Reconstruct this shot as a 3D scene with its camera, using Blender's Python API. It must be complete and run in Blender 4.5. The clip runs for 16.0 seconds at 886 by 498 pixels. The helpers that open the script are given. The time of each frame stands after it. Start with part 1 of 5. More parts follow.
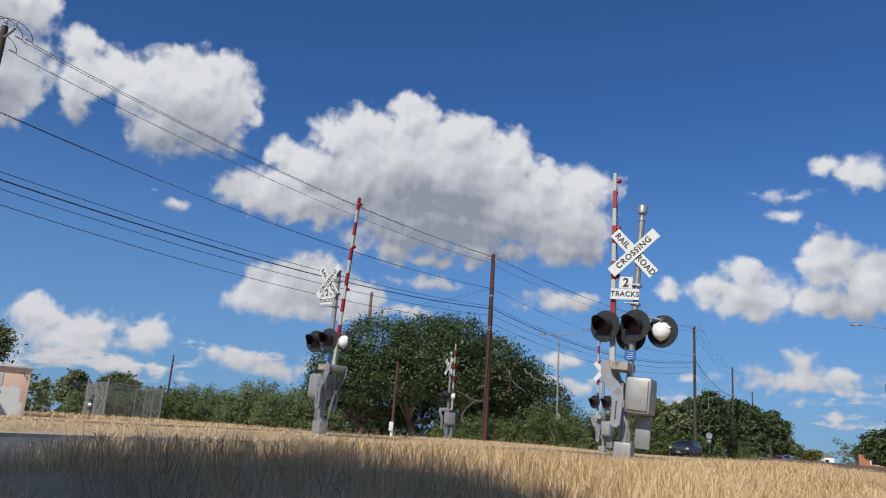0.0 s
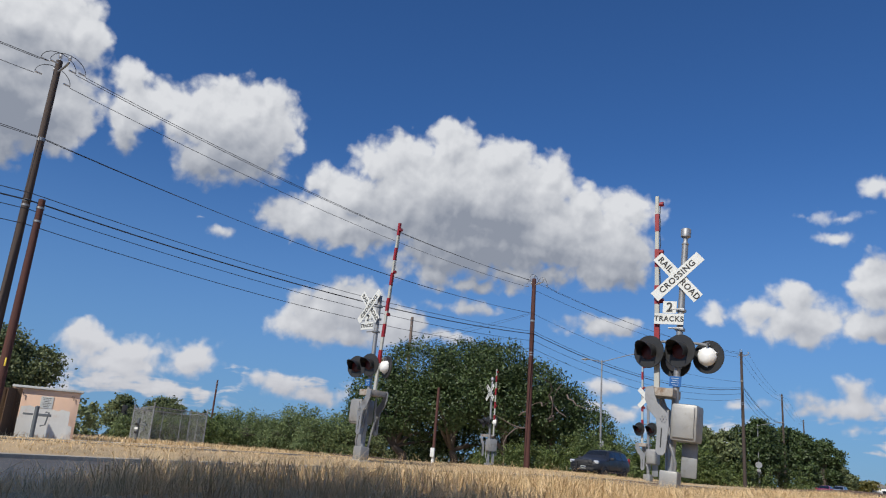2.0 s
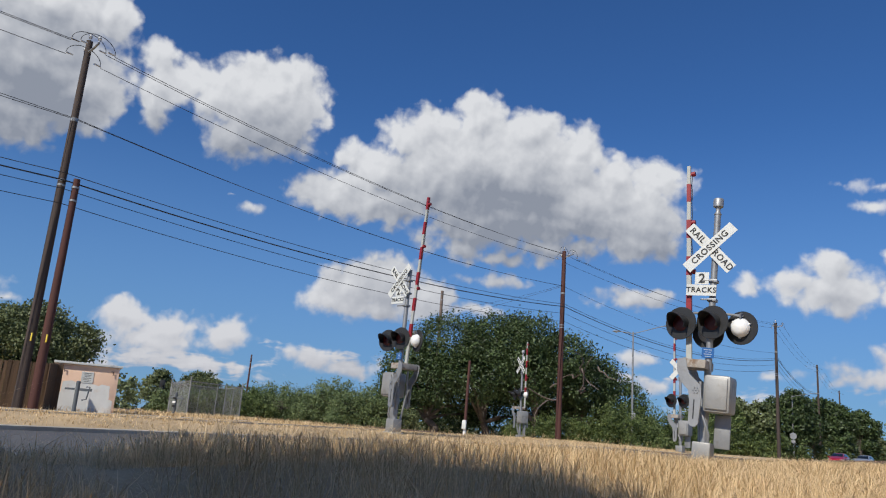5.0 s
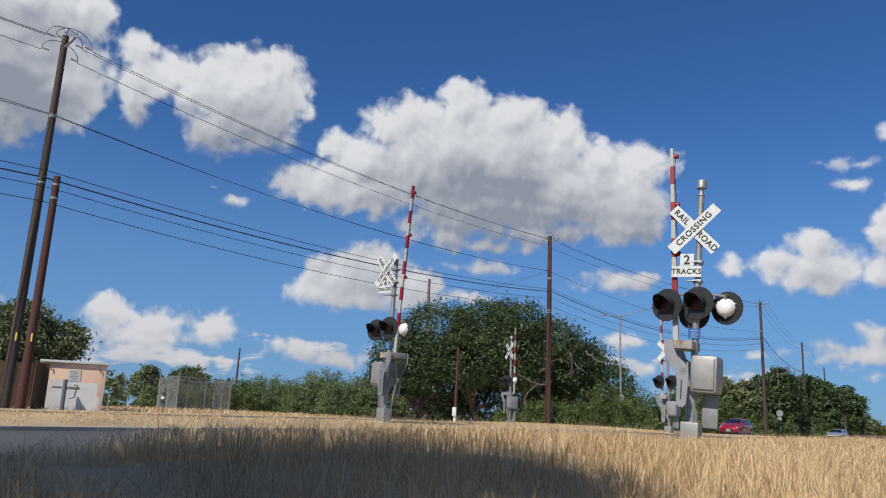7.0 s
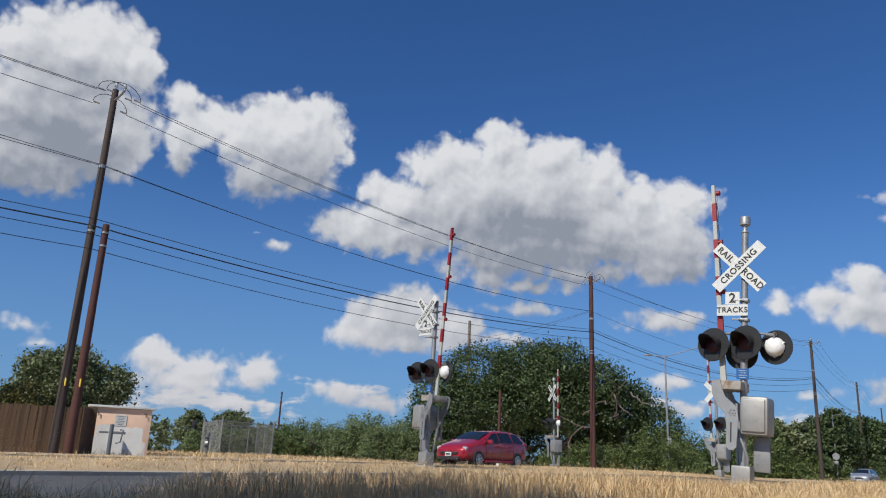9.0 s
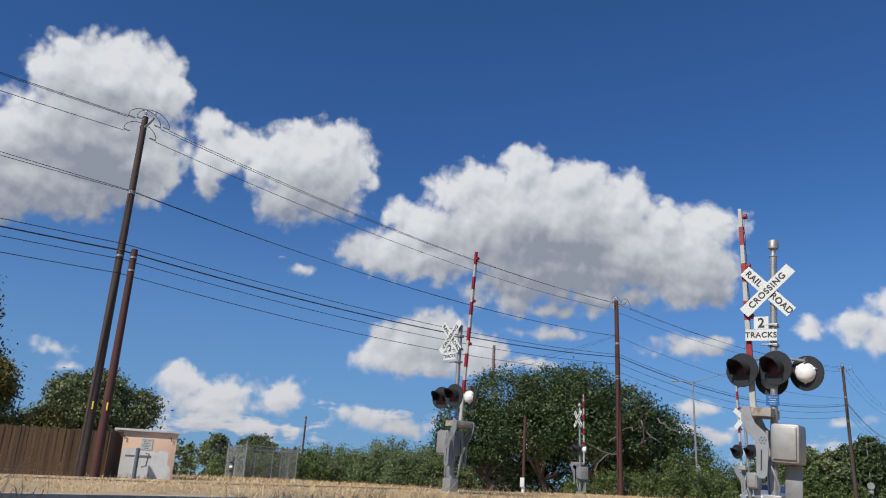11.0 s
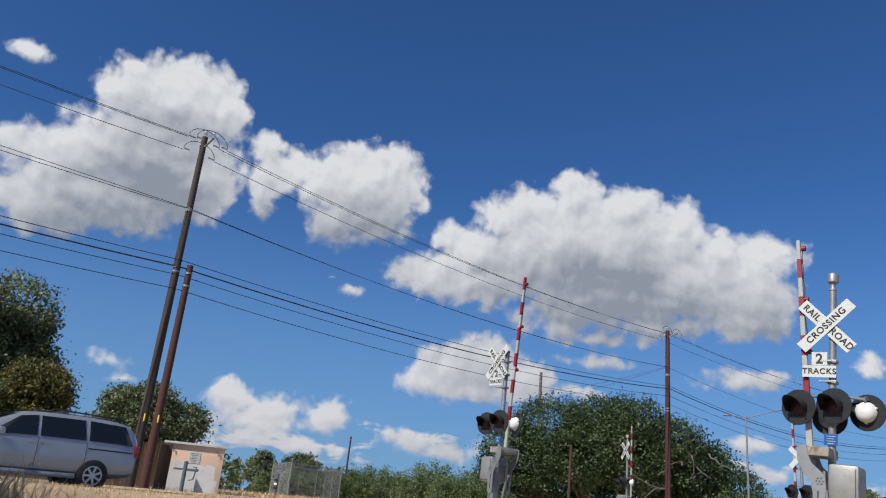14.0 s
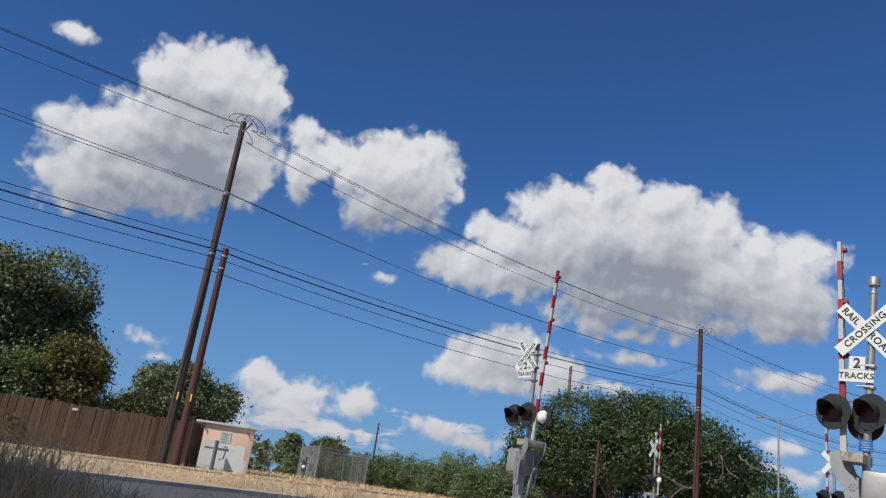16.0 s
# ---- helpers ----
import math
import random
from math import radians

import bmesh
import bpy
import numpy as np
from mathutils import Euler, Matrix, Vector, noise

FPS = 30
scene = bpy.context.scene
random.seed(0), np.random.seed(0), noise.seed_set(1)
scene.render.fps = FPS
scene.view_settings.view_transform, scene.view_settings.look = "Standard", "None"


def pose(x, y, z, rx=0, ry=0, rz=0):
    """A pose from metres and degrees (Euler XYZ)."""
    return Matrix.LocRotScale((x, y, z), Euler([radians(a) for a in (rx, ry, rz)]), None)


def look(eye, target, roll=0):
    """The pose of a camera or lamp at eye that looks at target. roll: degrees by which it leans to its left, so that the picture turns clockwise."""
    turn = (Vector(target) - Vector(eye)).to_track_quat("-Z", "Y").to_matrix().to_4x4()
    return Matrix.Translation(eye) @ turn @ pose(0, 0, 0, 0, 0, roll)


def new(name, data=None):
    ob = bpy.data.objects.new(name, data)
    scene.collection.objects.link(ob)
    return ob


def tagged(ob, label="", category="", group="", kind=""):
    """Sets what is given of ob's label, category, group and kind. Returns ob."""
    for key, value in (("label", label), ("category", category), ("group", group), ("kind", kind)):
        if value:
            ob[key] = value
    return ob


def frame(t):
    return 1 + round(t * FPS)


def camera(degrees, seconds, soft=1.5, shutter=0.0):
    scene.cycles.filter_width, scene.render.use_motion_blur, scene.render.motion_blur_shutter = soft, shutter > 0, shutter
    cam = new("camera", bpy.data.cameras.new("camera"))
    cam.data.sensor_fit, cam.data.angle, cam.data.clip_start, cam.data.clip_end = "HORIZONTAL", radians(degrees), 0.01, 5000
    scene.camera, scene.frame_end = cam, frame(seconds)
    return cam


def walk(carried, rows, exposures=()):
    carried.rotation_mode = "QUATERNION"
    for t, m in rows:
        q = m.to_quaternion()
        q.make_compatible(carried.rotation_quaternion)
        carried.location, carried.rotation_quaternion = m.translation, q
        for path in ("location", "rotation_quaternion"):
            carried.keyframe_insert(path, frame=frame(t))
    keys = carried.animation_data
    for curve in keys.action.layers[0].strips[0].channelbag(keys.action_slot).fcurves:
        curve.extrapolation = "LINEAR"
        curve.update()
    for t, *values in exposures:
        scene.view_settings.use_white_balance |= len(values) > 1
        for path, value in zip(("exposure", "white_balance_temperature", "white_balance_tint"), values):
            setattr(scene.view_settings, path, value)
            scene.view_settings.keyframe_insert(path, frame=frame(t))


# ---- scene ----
cam = camera(60.3, 16.0, soft=1.15)
EYE = 0.42          # the lens is held low, just over the grass
PATH = [  # seconds, yaw, pitch, roll
    (0.0, -3.82, 13.84, -3.79), (0.5, -3.47, 14.42, -3.33), (1.0, -2.83, 14.82, -3.55), (1.5, -1.86, 15.15, -3.88),
    (2.0, -0.81, 15.5, -4.27), (2.5, 0.16, 15.53, -5.2), (3.0, 1.32, 14.74, -6.48), (3.5, 2.12, 13.78, -6.71),
    (4.0, 2.45, 13.59, -6.65), (4.5, 2.53, 13.58, -6.53), (5.0, 1.51, 13.36, -4.1), (5.2, 0.38, 12.99, -2.21),
    (7.3, 0.98, 12.5, -2.64), (7.5, 1.24, 12.87, -3.43), (8.0, 1.73, 14.15, -4.17), (8.5, 2.82, 15.27, -3.34),
    (9.0, 3.91, 15.5, -2.33), (9.2, 4.31, 15.62, -1.79), (11.5, 6.22, 17.37, -3.27), (12.0, 6.88, 17.22, -3.72),
    (12.5, 7.42, 17.71, -4.4), (13.0, 7.93, 18.5, -4.87), (13.5, 8.58, 18.88, -4.29), (14.0, 8.72, 18.81, -5.33),
    (14.5, 8.6, 18.04, -7.17), (15.0, 9.07, 18.14, -9.55), (15.5, 10.16, 18.21, -9.3), (16.0, 10.53, 17.86, -7.76)]
walk(cam, [(t, pose(0, 0, EYE, 90 + p, r, y)) for t, y, p, r in PATH])

# ---- sky, clouds and sun ----
SUN_AZ, SUN_EL = 215.0, 42.0      # degrees, clockwise from +y, and above the horizon
scene.view_settings.exposure = 0.0
SKY = 0.1


class Nodes:
    """A few words for wiring node trees."""
    def __init__(self, tree):
        self.t = tree

    def add(self, kind):
        return self.t.nodes.new(kind)

    def put(self, socket, value):
        if isinstance(value, bpy.types.NodeSocket):
            self.t.links.new(value, socket)
        elif value is not None:
            socket.default_value = value

    def math(self, op, a, b=None, c=None, clamp=False):
        n = self.add("ShaderNodeMath")
        n.operation, n.use_clamp = op, clamp
        for i, v in enumerate((a, b, c)):
            self.put(n.inputs[i], v)
        return n.outputs[0]

    def vec(self, op, a, b=None):
        n = self.add("ShaderNodeVectorMath")
        n.operation = op
        self.put(n.inputs[0], a)
        self.put(n.inputs[1], b)
        return n.outputs["Value"] if op in ("LENGTH", "DOT_PRODUCT") else n.outputs["Vector"]

    def noise(self, vector, scale, detail=4.0, rough=0.55):
        n = self.add("ShaderNodeTexNoise")
        self.put(n.inputs["Vector"], vector)
        n.inputs["Scale"].default_value, n.inputs["Detail"].default_value, n.inputs["Roughness"].default_value = scale, detail, rough
        return n.outputs["Fac"]

    def ramp(self, value, lo, hi, a=0.0, b=1.0, smooth=True):
        n = self.add("ShaderNodeMapRange")
        n.interpolation_type = "SMOOTHSTEP" if smooth else "LINEAR"
        for i, v in enumerate((value, lo, hi, a, b)):
            self.put(n.inputs[i], v)
        return n.outputs[0]

    def mix(self, fac, a, b, blend="MIX"):
        n = self.add("ShaderNodeMix")
        n.data_type, n.blend_type = "RGBA", blend
        self.put(n.inputs["Factor"], fac)
        for s, v in ((n.inputs[6], a), (n.inputs[7], b)):
            self.put(s, (*v, 1) if isinstance(v, tuple) and len(v) == 3 else v)
        return n.outputs[2]


# each cumulus: lobes as azimuth, height, half width, half height, in degrees
BIG_CLOUD = [(-0.0, 23.4, 2.5, 1.9), (-3.9, 22.1, 2.3, 1.9), (-6.3, 21.4, 2.0, 1.7), (3.9, 22.2, 2.7, 2.0), (7.7, 21.2, 2.0, 1.8), (-10.0, 19.4, 1.9, 1.4), (13.4, 18.7, 2.7, 1.8),
             (10.6, 19.1, 2.3, 1.7), (1.7, 19.0, 8.3, 3.7), (-11.2, 16.7, 3.8, 1.8), (9.2, 16.9, 6.3, 2.7), (3.0, 15.9, 7.7, 2.1), (12.2, 14.4, 3.9, 1.7), (-1.1, 13.7, 3.0, 1.2),
             (7.9, 13.9, 4.3, 0.9),
             (-7.7, 18.6, 3.3, 2.0), (-7.4, 16.5, 4.8, 1.8), (-0.3, 14.5, 6.3, 1.3), (5.9, 14.0, 5.1, 1.2), (13.1, 16.0, 2.6, 2.4)]
MID_CLOUD = [(-17.4, 22.6, 4.9, 3.0), (-19.0, 23.9, 3.3, 1.6), (-15.1, 23.9, 2.3, 2.1), (-19.5, 19.6, 2.3, 1.6), (-16.5, 19.1, 1.9, 1.2), (-22.1, 23.5, 1.5, 1.0),
             (-22.9, 22.9, 2.4, 1.5), (-16.7, 20.6, 3.6, 1.9), (-24.6, 22.2, 1.7, 1.8)]
LEFT_CLOUD = [(-33.0, 25.8, 4.7, 2.8), (-31.7, 27.3, 3.3, 1.9), (-35.9, 27.4, 1.6, 1.2), (-37.0, 25.5, 1.8, 1.5), (-29.0, 26.1, 1.8, 2.1), (-33.3, 21.7, 6.6, 3.2), (-38.4, 20.3, 4.6, 2.4),
              (-39.8, 17.0, 4.0, 2.2), (-33.4, 17.5, 2.3, 1.6), (-42.3, 20.1, 1.6, 1.4), (-25.1, 24.1, 1.6, 1.4), (-25.2, 21.1, 1.2, 2.2), (-42.9, 26.2, 1.8, 0.8),
              (-36.4, 18.2, 5.6, 2.2), (-30.3, 20.8, 3.2, 2.7)]
LOW_CLOUDS = [(-6.6, 10.6, 3.1, 2.1), (-9.1, 9.9, 3.1, 1.9), (-3.5, 9.5, 2.6, 1.9), (-11.1, 9.0, 1.9, 1.4), (-24.8, 6.3, 2.3, 1.4), (-21.9, 5.6, 3.2, 1.2), (-17.8, 5.8, 1.9, 1.3),
              (-21.7, 4.1, 2.0, 0.6), (-11.6, 4.6, 2.4, 1.0), (-8.6, 3.9, 2.5, 0.9), (-0.2, 8.9, 3.5, 0.7), (12.0, 10.2, 2.7, 0.9), (-17.1, 14.9, 0.9, 0.5), (-18.7, 15.6, 0.5, 0.2),
              (-33.0, 7.5, 1.6, 0.6), (-32.2, 6.4, 1.4, 0.4), (1.8, 12.7, 2.9, 0.7),
              (-7.3, 8.5, 4.8, 1.1), (-22.6, 4.6, 4.4, 1.0), (2.3, 11.1, 3.2, 0.6)]
RIGHT_CLOUDS = [(19.8, 11.3, 1.0, 1.1), (25.2, 12.6, 1.8, 1.5), (22.8, 11.7, 1.7, 1.1), (25.8, 10.4, 1.8, 1.1), (30.6, 13.1, 2.2, 2.1), (33.1, 11.7, 1.8, 2.1), (29.4, 10.6, 2.4, 1.1),
                (30.7, 19.7, 1.3, 0.8), (32.8, 18.7, 2.0, 1.3), (28.3, 17.9, 2.9, 0.5), (27.9, 16.5, 1.5, 0.5), (28.6, 6.5, 1.5, 0.9), (30.6, 5.4, 2.2, 0.9), (25.5, 6.1, 1.4, 0.8),
                (28.5, 3.9, 1.1, 0.6), (21.4, 5.1, 1.5, 0.7), (12.8, 10.5, 3.5, 0.8), (12.5, 6.0, 2.2, 0.7), (13.8, 4.3, 2.4, 0.7),
                (25.5, 10.9, 3.6, 1.6), (31.8, 10.3, 2.9, 1.1), (27.8, 5.2, 4.4, 0.8)]


def cloud_density():
    """Node group: how deep a direction (azimuth, height in degrees) lies inside the cumulus; about 0 at the edge."""
    g = bpy.data.node_groups.new("cloud_density", "ShaderNodeTree")
    g.interface.new_socket("Way", in_out="INPUT", socket_type="NodeSocketVector")
    g.interface.new_socket("Depth", in_out="OUTPUT", socket_type="NodeSocketFloat")
    g.interface.new_socket("Soft", in_out="OUTPUT", socket_type="NodeSocketFloat")
    k = Nodes(g)
    way = k.add("NodeGroupInput").outputs[0]
    warp = k.add("ShaderNodeTexNoise")
    k.put(warp.inputs["Vector"], way)
    warp.inputs["Scale"].default_value, warp.inputs["Detail"].default_value = 0.45, 3.0
    shift = k.vec("MULTIPLY", k.vec("SUBTRACT", warp.outputs["Color"], (0.5, 0.5, 0.5)), (1.6, 1.1, 0.0))
    p = k.vec("ADD", way, shift)
    total = None
    for az, el, rx, ry in BIG_CLOUD + MID_CLOUD + LEFT_CLOUD + LOW_CLOUDS + RIGHT_CLOUDS:
        r = k.vec("LENGTH", k.vec("MULTIPLY", k.vec("SUBTRACT", p, (az, el, 0)), (0.8 / rx, 0.8 / ry, 0)))
        d = k.math("MULTIPLY_ADD", r, -(0.9 * ry + 0.5), 0.9 * ry + 0.5)
        total = d if total is None else k.math("SMOOTH_MAX", total, d, 0.7)
    # scattered cumulus round the rest of the sky
    az = k.add("ShaderNodeSeparateXYZ")
    k.put(az.inputs[0], way)
    side = k.ramp(k.math("ABSOLUTE", az.outputs[0]), 46, 70, -6.0, 0.0)
    low = k.ramp(az.outputs[1], -2.0, 3.0, -6.0, 0.0)
    rest = k.math("MULTIPLY_ADD", k.noise(k.vec("MULTIPLY", way, (0.05, 0.09, 0)), 1.0, 3.0), 14.0, -7.6)
    total = k.math("MAXIMUM", total, k.math("ADD", k.math("ADD", rest, side), low))
    # thin streaks of far cloud low over the horizon
    streak = k.math("MULTIPLY_ADD", k.noise(k.vec("MULTIPLY", p, (0.11, 0.5, 0)), 1.0, 4.0, 0.6), 7.0, -3.3)
    band = k.math("ADD", k.ramp(az.outputs[1], 0.5, 2.5, -4.0, 0.0), k.ramp(az.outputs[1], 4.5, 8.5, 0.0, -4.0))
    total = k.math("SMOOTH_MAX", total, k.math("ADD", streak, band), 0.3)
    puffs = None
    for scale, gain in ((0.5, 0.85), (1.3, 0.4)):          # rounded heads of two sizes
        vor = k.add("ShaderNodeTexVoronoi")
        vor.feature = "SMOOTH_F1"
        k.put(vor.inputs["Vector"], p)
        vor.inputs["Scale"].default_value, vor.inputs["Detail"].default_value, vor.inputs["Smoothness"].default_value = scale, 1.0, 0.35
        one = k.math("MULTIPLY_ADD", vor.outputs["Distance"], -gain, 0.42 * gain)
        puffs = one if puffs is None else k.math("ADD", puffs, one)
    fine = k.math("MULTIPLY_ADD", k.noise(way, 1.0, 6.0, 0.55), 0.9, -0.42)
    out = k.add("NodeGroupOutput")
    k.put(out.inputs[0], k.math("ADD", k.math("ADD", total, puffs), fine))
    k.put(out.inputs[1], total)
    return g


def sky_world():
    world = bpy.data.worlds.new("daylight")
    scene.world = world
    world.use_nodes = True
    t = world.node_tree
    t.nodes.clear()
    k = Nodes(t)
    sky = k.add("ShaderNodeTexSky")
    sky.sky_type, sky.sun_disc, sky.sun_elevation, sky.sun_rotation = "NISHITA", False, radians(SUN_EL), radians(SUN_AZ)
    sky.altitude, sky.air_density, sky.dust_density, sky.ozone_density = 200.0, 1.0, 0.0, 4.0
    co = k.add("ShaderNodeTexCoord").outputs["Generated"]
    s = k.add("ShaderNodeSeparateXYZ")
    k.put(s.inputs[0], co)
    az = k.math("MULTIPLY", k.math("ARCTAN2", s.outputs[0], s.outputs[1]), 57.2958)
    el = k.math("MULTIPLY", k.math("ARCSINE", s.outputs[2]), 57.2958)
    c = k.add("ShaderNodeCombineXYZ")
    k.put(c.inputs[0], az)
    k.put(c.inputs[1], el)
    group = cloud_density()

    def depth(dx, dy):
        n = k.add("ShaderNodeGroup")
        n.node_tree = group
        k.put(n.inputs[0], k.vec("ADD", c.outputs[0], (dx, dy, 0)))
        return n.outputs

    here, up1, up2, near = depth(0, 0), depth(-0.3, 2.4), depth(-0.5, 5.2), depth(-0.35, 0.6)
    alpha = k.ramp(here[0], -0.2, 0.65)
    thick = k.math("ADD", k.math("MULTIPLY", k.ramp(up1[1], -0.4, 3.0), 0.4), k.math("MULTIPLY", k.ramp(up2[1], -1.2, 2.7), 0.45))   # what lies between this and the light
    fluff = k.math("MULTIPLY", k.math("SUBTRACT", here[0], near[0]), 0.3)
    mottle = k.math("MULTIPLY_ADD", k.noise(c.outputs[0], 0.3, 4.0, 0.5), 0.7, -0.35)
    lit = k.math("SUBTRACT", k.math("ADD", k.math("ADD", fluff, mottle), 0.86), thick, clamp=True)
    colour = k.mix(lit, (2.65, 2.95, 3.6), (7.1, 7.25, 7.55))
    haze = k.ramp(el, 0.0, 14.0, 0.5, 0.0)
    colour = k.mix(haze, colour, (5.2, 5.2, 5.7))
    bg = k.add("ShaderNodeBackground")
    clear = k.mix(1.0, sky.outputs[0], (0.36, 0.63, 0.95), "MULTIPLY")
    clear = k.mix(k.ramp(el, -2.0, 24.0, 0.75, 0.0), clear, (1.55, 2.95, 5.3))
    k.put(bg.inputs[0], k.mix(alpha, clear, colour))
    bg.inputs[1].default_value = SKY
    k.put(k.add("ShaderNodeOutputWorld").inputs[0], bg.outputs[0])


sky_world()
sun = new("sun", bpy.data.lights.new("sun", "SUN"))
sun.data.energy, sun.data.angle, sun.data.color = 4.4, radians(0.5), (1.0, 0.94, 0.84)
sun.matrix_world = look((0, 0, 0), [-math.sin(radians(SUN_AZ)) * math.cos(radians(SUN_EL)), -math.cos(radians(SUN_AZ)) * math.cos(radians(SUN_EL)), -math.sin(radians(SUN_EL))])

# ---- the plan: u runs along the road, v across it to the far side ----
ROAD = 36.0
SU, CU = math.sin(radians(ROAD)), math.cos(radians(ROAD))


def plan(u, v):
    return u * SU - v * CU, u * CU + v * SU


def polar(az, d):
    return d * math.sin(radians(az)), d * math.cos(radians(az))


def uv(x, y):
    return x * SU + y * CU, -x * CU + y * SU


def ease(a, b, t):
    t = min(1.0, max(0.0, (t - a) / (b - a)))
    return t * t * (3 - 2 * t)


def lie(x, y):
    """The lie of the land: a low hump at the rails, banks beside the masts, falling slowly away along the road."""
    u, v = uv(x, y)
    z = 0.16 * math.exp(-((u - 28) / 11) ** 2) - 0.6 * ease(45, 140, u) - 0.06 * ease(10, -4, u)
    z += 0.06 * math.exp(-((x - 4.6) ** 2 + (y - 14.9) ** 2) / 12) - 0.05 * math.exp(-(x * x + y * y) / 20)
    z += (0.27 * ease(-3.0, 0.0, u) - 0.22 * math.exp(-((u - 1.8) / 0.42) ** 2)) * (1 - 0.5 * ease(6, 11, u)) * math.exp(-((v - 3.4) / 1.5) ** 2)
    z -= 0.13 * ease(17, 7, u) * math.exp(-((v - 9.3) / 4.2) ** 2)
    return z


# ---- materials ----
def material(name, base, rough=0.6, metal=0.0, var=0.25, scale=6.0, bump=0.15, fine=60.0, each=0.0, stain=None, island=0.0, coat=0.0, stretch=None):
    """Principled paint, wood, metal or earth with broad and fine variation, in the thing's own space."""
    m = bpy.data.materials.new(name)
    m.use_nodes = True
    k = Nodes(m.node_tree)
    bsdf = m.node_tree.nodes["Principled BSDF"]
    co = k.add("ShaderNodeTexCoord").outputs["Object"]
    if stretch:
        co = k.vec("MULTIPLY", co, stretch)
    broad, small = k.noise(co, scale, 5.0, 0.6), k.noise(co, fine, 3.0, 0.6)
    v = k.math("ADD", k.math("MULTIPLY", k.math("SUBTRACT", broad, 0.5), 2.2 * var), k.math("MULTIPLY", k.math("SUBTRACT", small, 0.5), 1.2 * var))
    if each:
        v = k.math("ADD", v, k.math("MULTIPLY", k.math("SUBTRACT", k.add("ShaderNodeObjectInfo").outputs["Random"], 0.5), each))
    if island:
        v = k.math("ADD", v, k.math("MULTIPLY", k.math("SUBTRACT", k.add("ShaderNodeNewGeometry").outputs["Random Per Island"], 0.5), island))
    scaled = k.add("ShaderNodeVectorMath")
    scaled.operation = "SCALE"
    scaled.inputs[0].default_value = base
    k.put(scaled.inputs["Scale"], k.math("ADD", v, 1.0))
    colour = scaled.outputs[0]
    if stain:
        colour = k.mix(k.ramp(k.noise(co, scale * 0.7, 6.0, 0.65), 0.52, 0.66), colour, stain)
    k.put(bsdf.inputs["Base Color"], colour)
    bsdf.inputs["Metallic"].default_value = metal
    k.put(bsdf.inputs["Roughness"], k.math("MULTIPLY_ADD", broad, 0.25, rough - 0.12, clamp=True))
    if coat:
        bsdf.inputs["Coat Weight"].default_value = coat
        bsdf.inputs["Coat Roughness"].default_value = 0.05
    if bump:
        b = k.add("ShaderNodeBump")
        b.inputs["Strength"].default_value, b.inputs["Distance"].default_value = bump, 0.02
        k.put(b.inputs["Height"], small)
        k.put(bsdf.inputs["Normal"], b.outputs[0])
    return m


def leaf_material(name, dark, light, clear=0.25):
    m = bpy.data.materials.new(name)
    m.use_nodes = True
    t = m.node_tree
    k = Nodes(t)
    bsdf = t.nodes["Principled BSDF"]
    r = k.add("ShaderNodeNewGeometry").outputs["Random Per Island"]
    broad = k.noise(k.add("ShaderNodeTexCoord").outputs["Object"], 0.55, 3.0)
    c = k.mix(k.math("MULTIPLY_ADD", k.math("SUBTRACT", broad, 0.5), 1.6, r, clamp=True), dark, light)
    k.put(bsdf.inputs["Base Color"], c)
    bsdf.inputs["Roughness"].default_value = 0.55
    tr = k.add("ShaderNodeBsdfTranslucent")
    k.put(tr.inputs[0], c)
    mixed = k.add("ShaderNodeMixShader")
    mixed.inputs[0].default_value = clear
    k.put(mixed.inputs[1], bsdf.outputs[0])
    k.put(mixed.inputs[2], tr.outputs[0])
    k.put(t.nodes["Material Output"].inputs[0], mixed.outputs[0])
    return m


def glass_material(name, tint):
    m = bpy.data.materials.new(name)
    m.use_nodes = True
    b = m.node_tree.nodes["Principled BSDF"]
    b.inputs["Base Color"].default_value, b.inputs["Roughness"].default_value = (*tint, 1), 0.04
    b.inputs["Specular IOR Level"].default_value = 0.7
    return m


GALV = material("galvanised_steel", (0.3, 0.31, 0.32), 0.5, 0.55, 0.22, 3.0, 0.08, stain=(0.22, 0.21, 0.2, 1))
ALU = material("cast_aluminium", (0.32, 0.32, 0.31), 0.48, 0.4, 0.2, 2.5, 0.08, stain=(0.24, 0.23, 0.21, 1))
RUSTY = material("weathered_channel", (0.36, 0.33, 0.29), 0.75, 0.2, 0.35, 7.0, 0.3, stain=(0.22, 0.15, 0.1, 1))
BLACK = material("black_paint", (0.018, 0.019, 0.02), 0.5, 0.0, 0.2, 4.0, 0.03)
LENS = material("dark_red_lens", (0.055, 0.004, 0.006), 0.5, 0.0, 0.15, 8.0, 0.02)
WHITE = material("white_enamel", (0.78, 0.79, 0.78), 0.4, 0.0, 0.06, 4.0, 0.02)
SIGNWHITE = material("reflective_sheeting", (0.62, 0.64, 0.62), 0.5, 0.0, 0.06, 5.0, 0.02, stain=(0.55, 0.56, 0.53, 1))
INK = material("black_lettering", (0.015, 0.015, 0.015), 0.5, 0.0, 0.1, 6.0, 0.0)
ARMWHITE = material("gate_arm_white", (0.4, 0.41, 0.38), 0.5, 0.0, 0.12, 3.0, 0.03)
ARMRED = material("gate_arm_red", (0.25, 0.014, 0.02), 0.45, 0.0, 0.2, 4.0, 0.03)
BLUE = material("blue_notice", (0.01, 0.1, 0.32), 0.45, 0.0, 0.12, 5.0, 0.02)
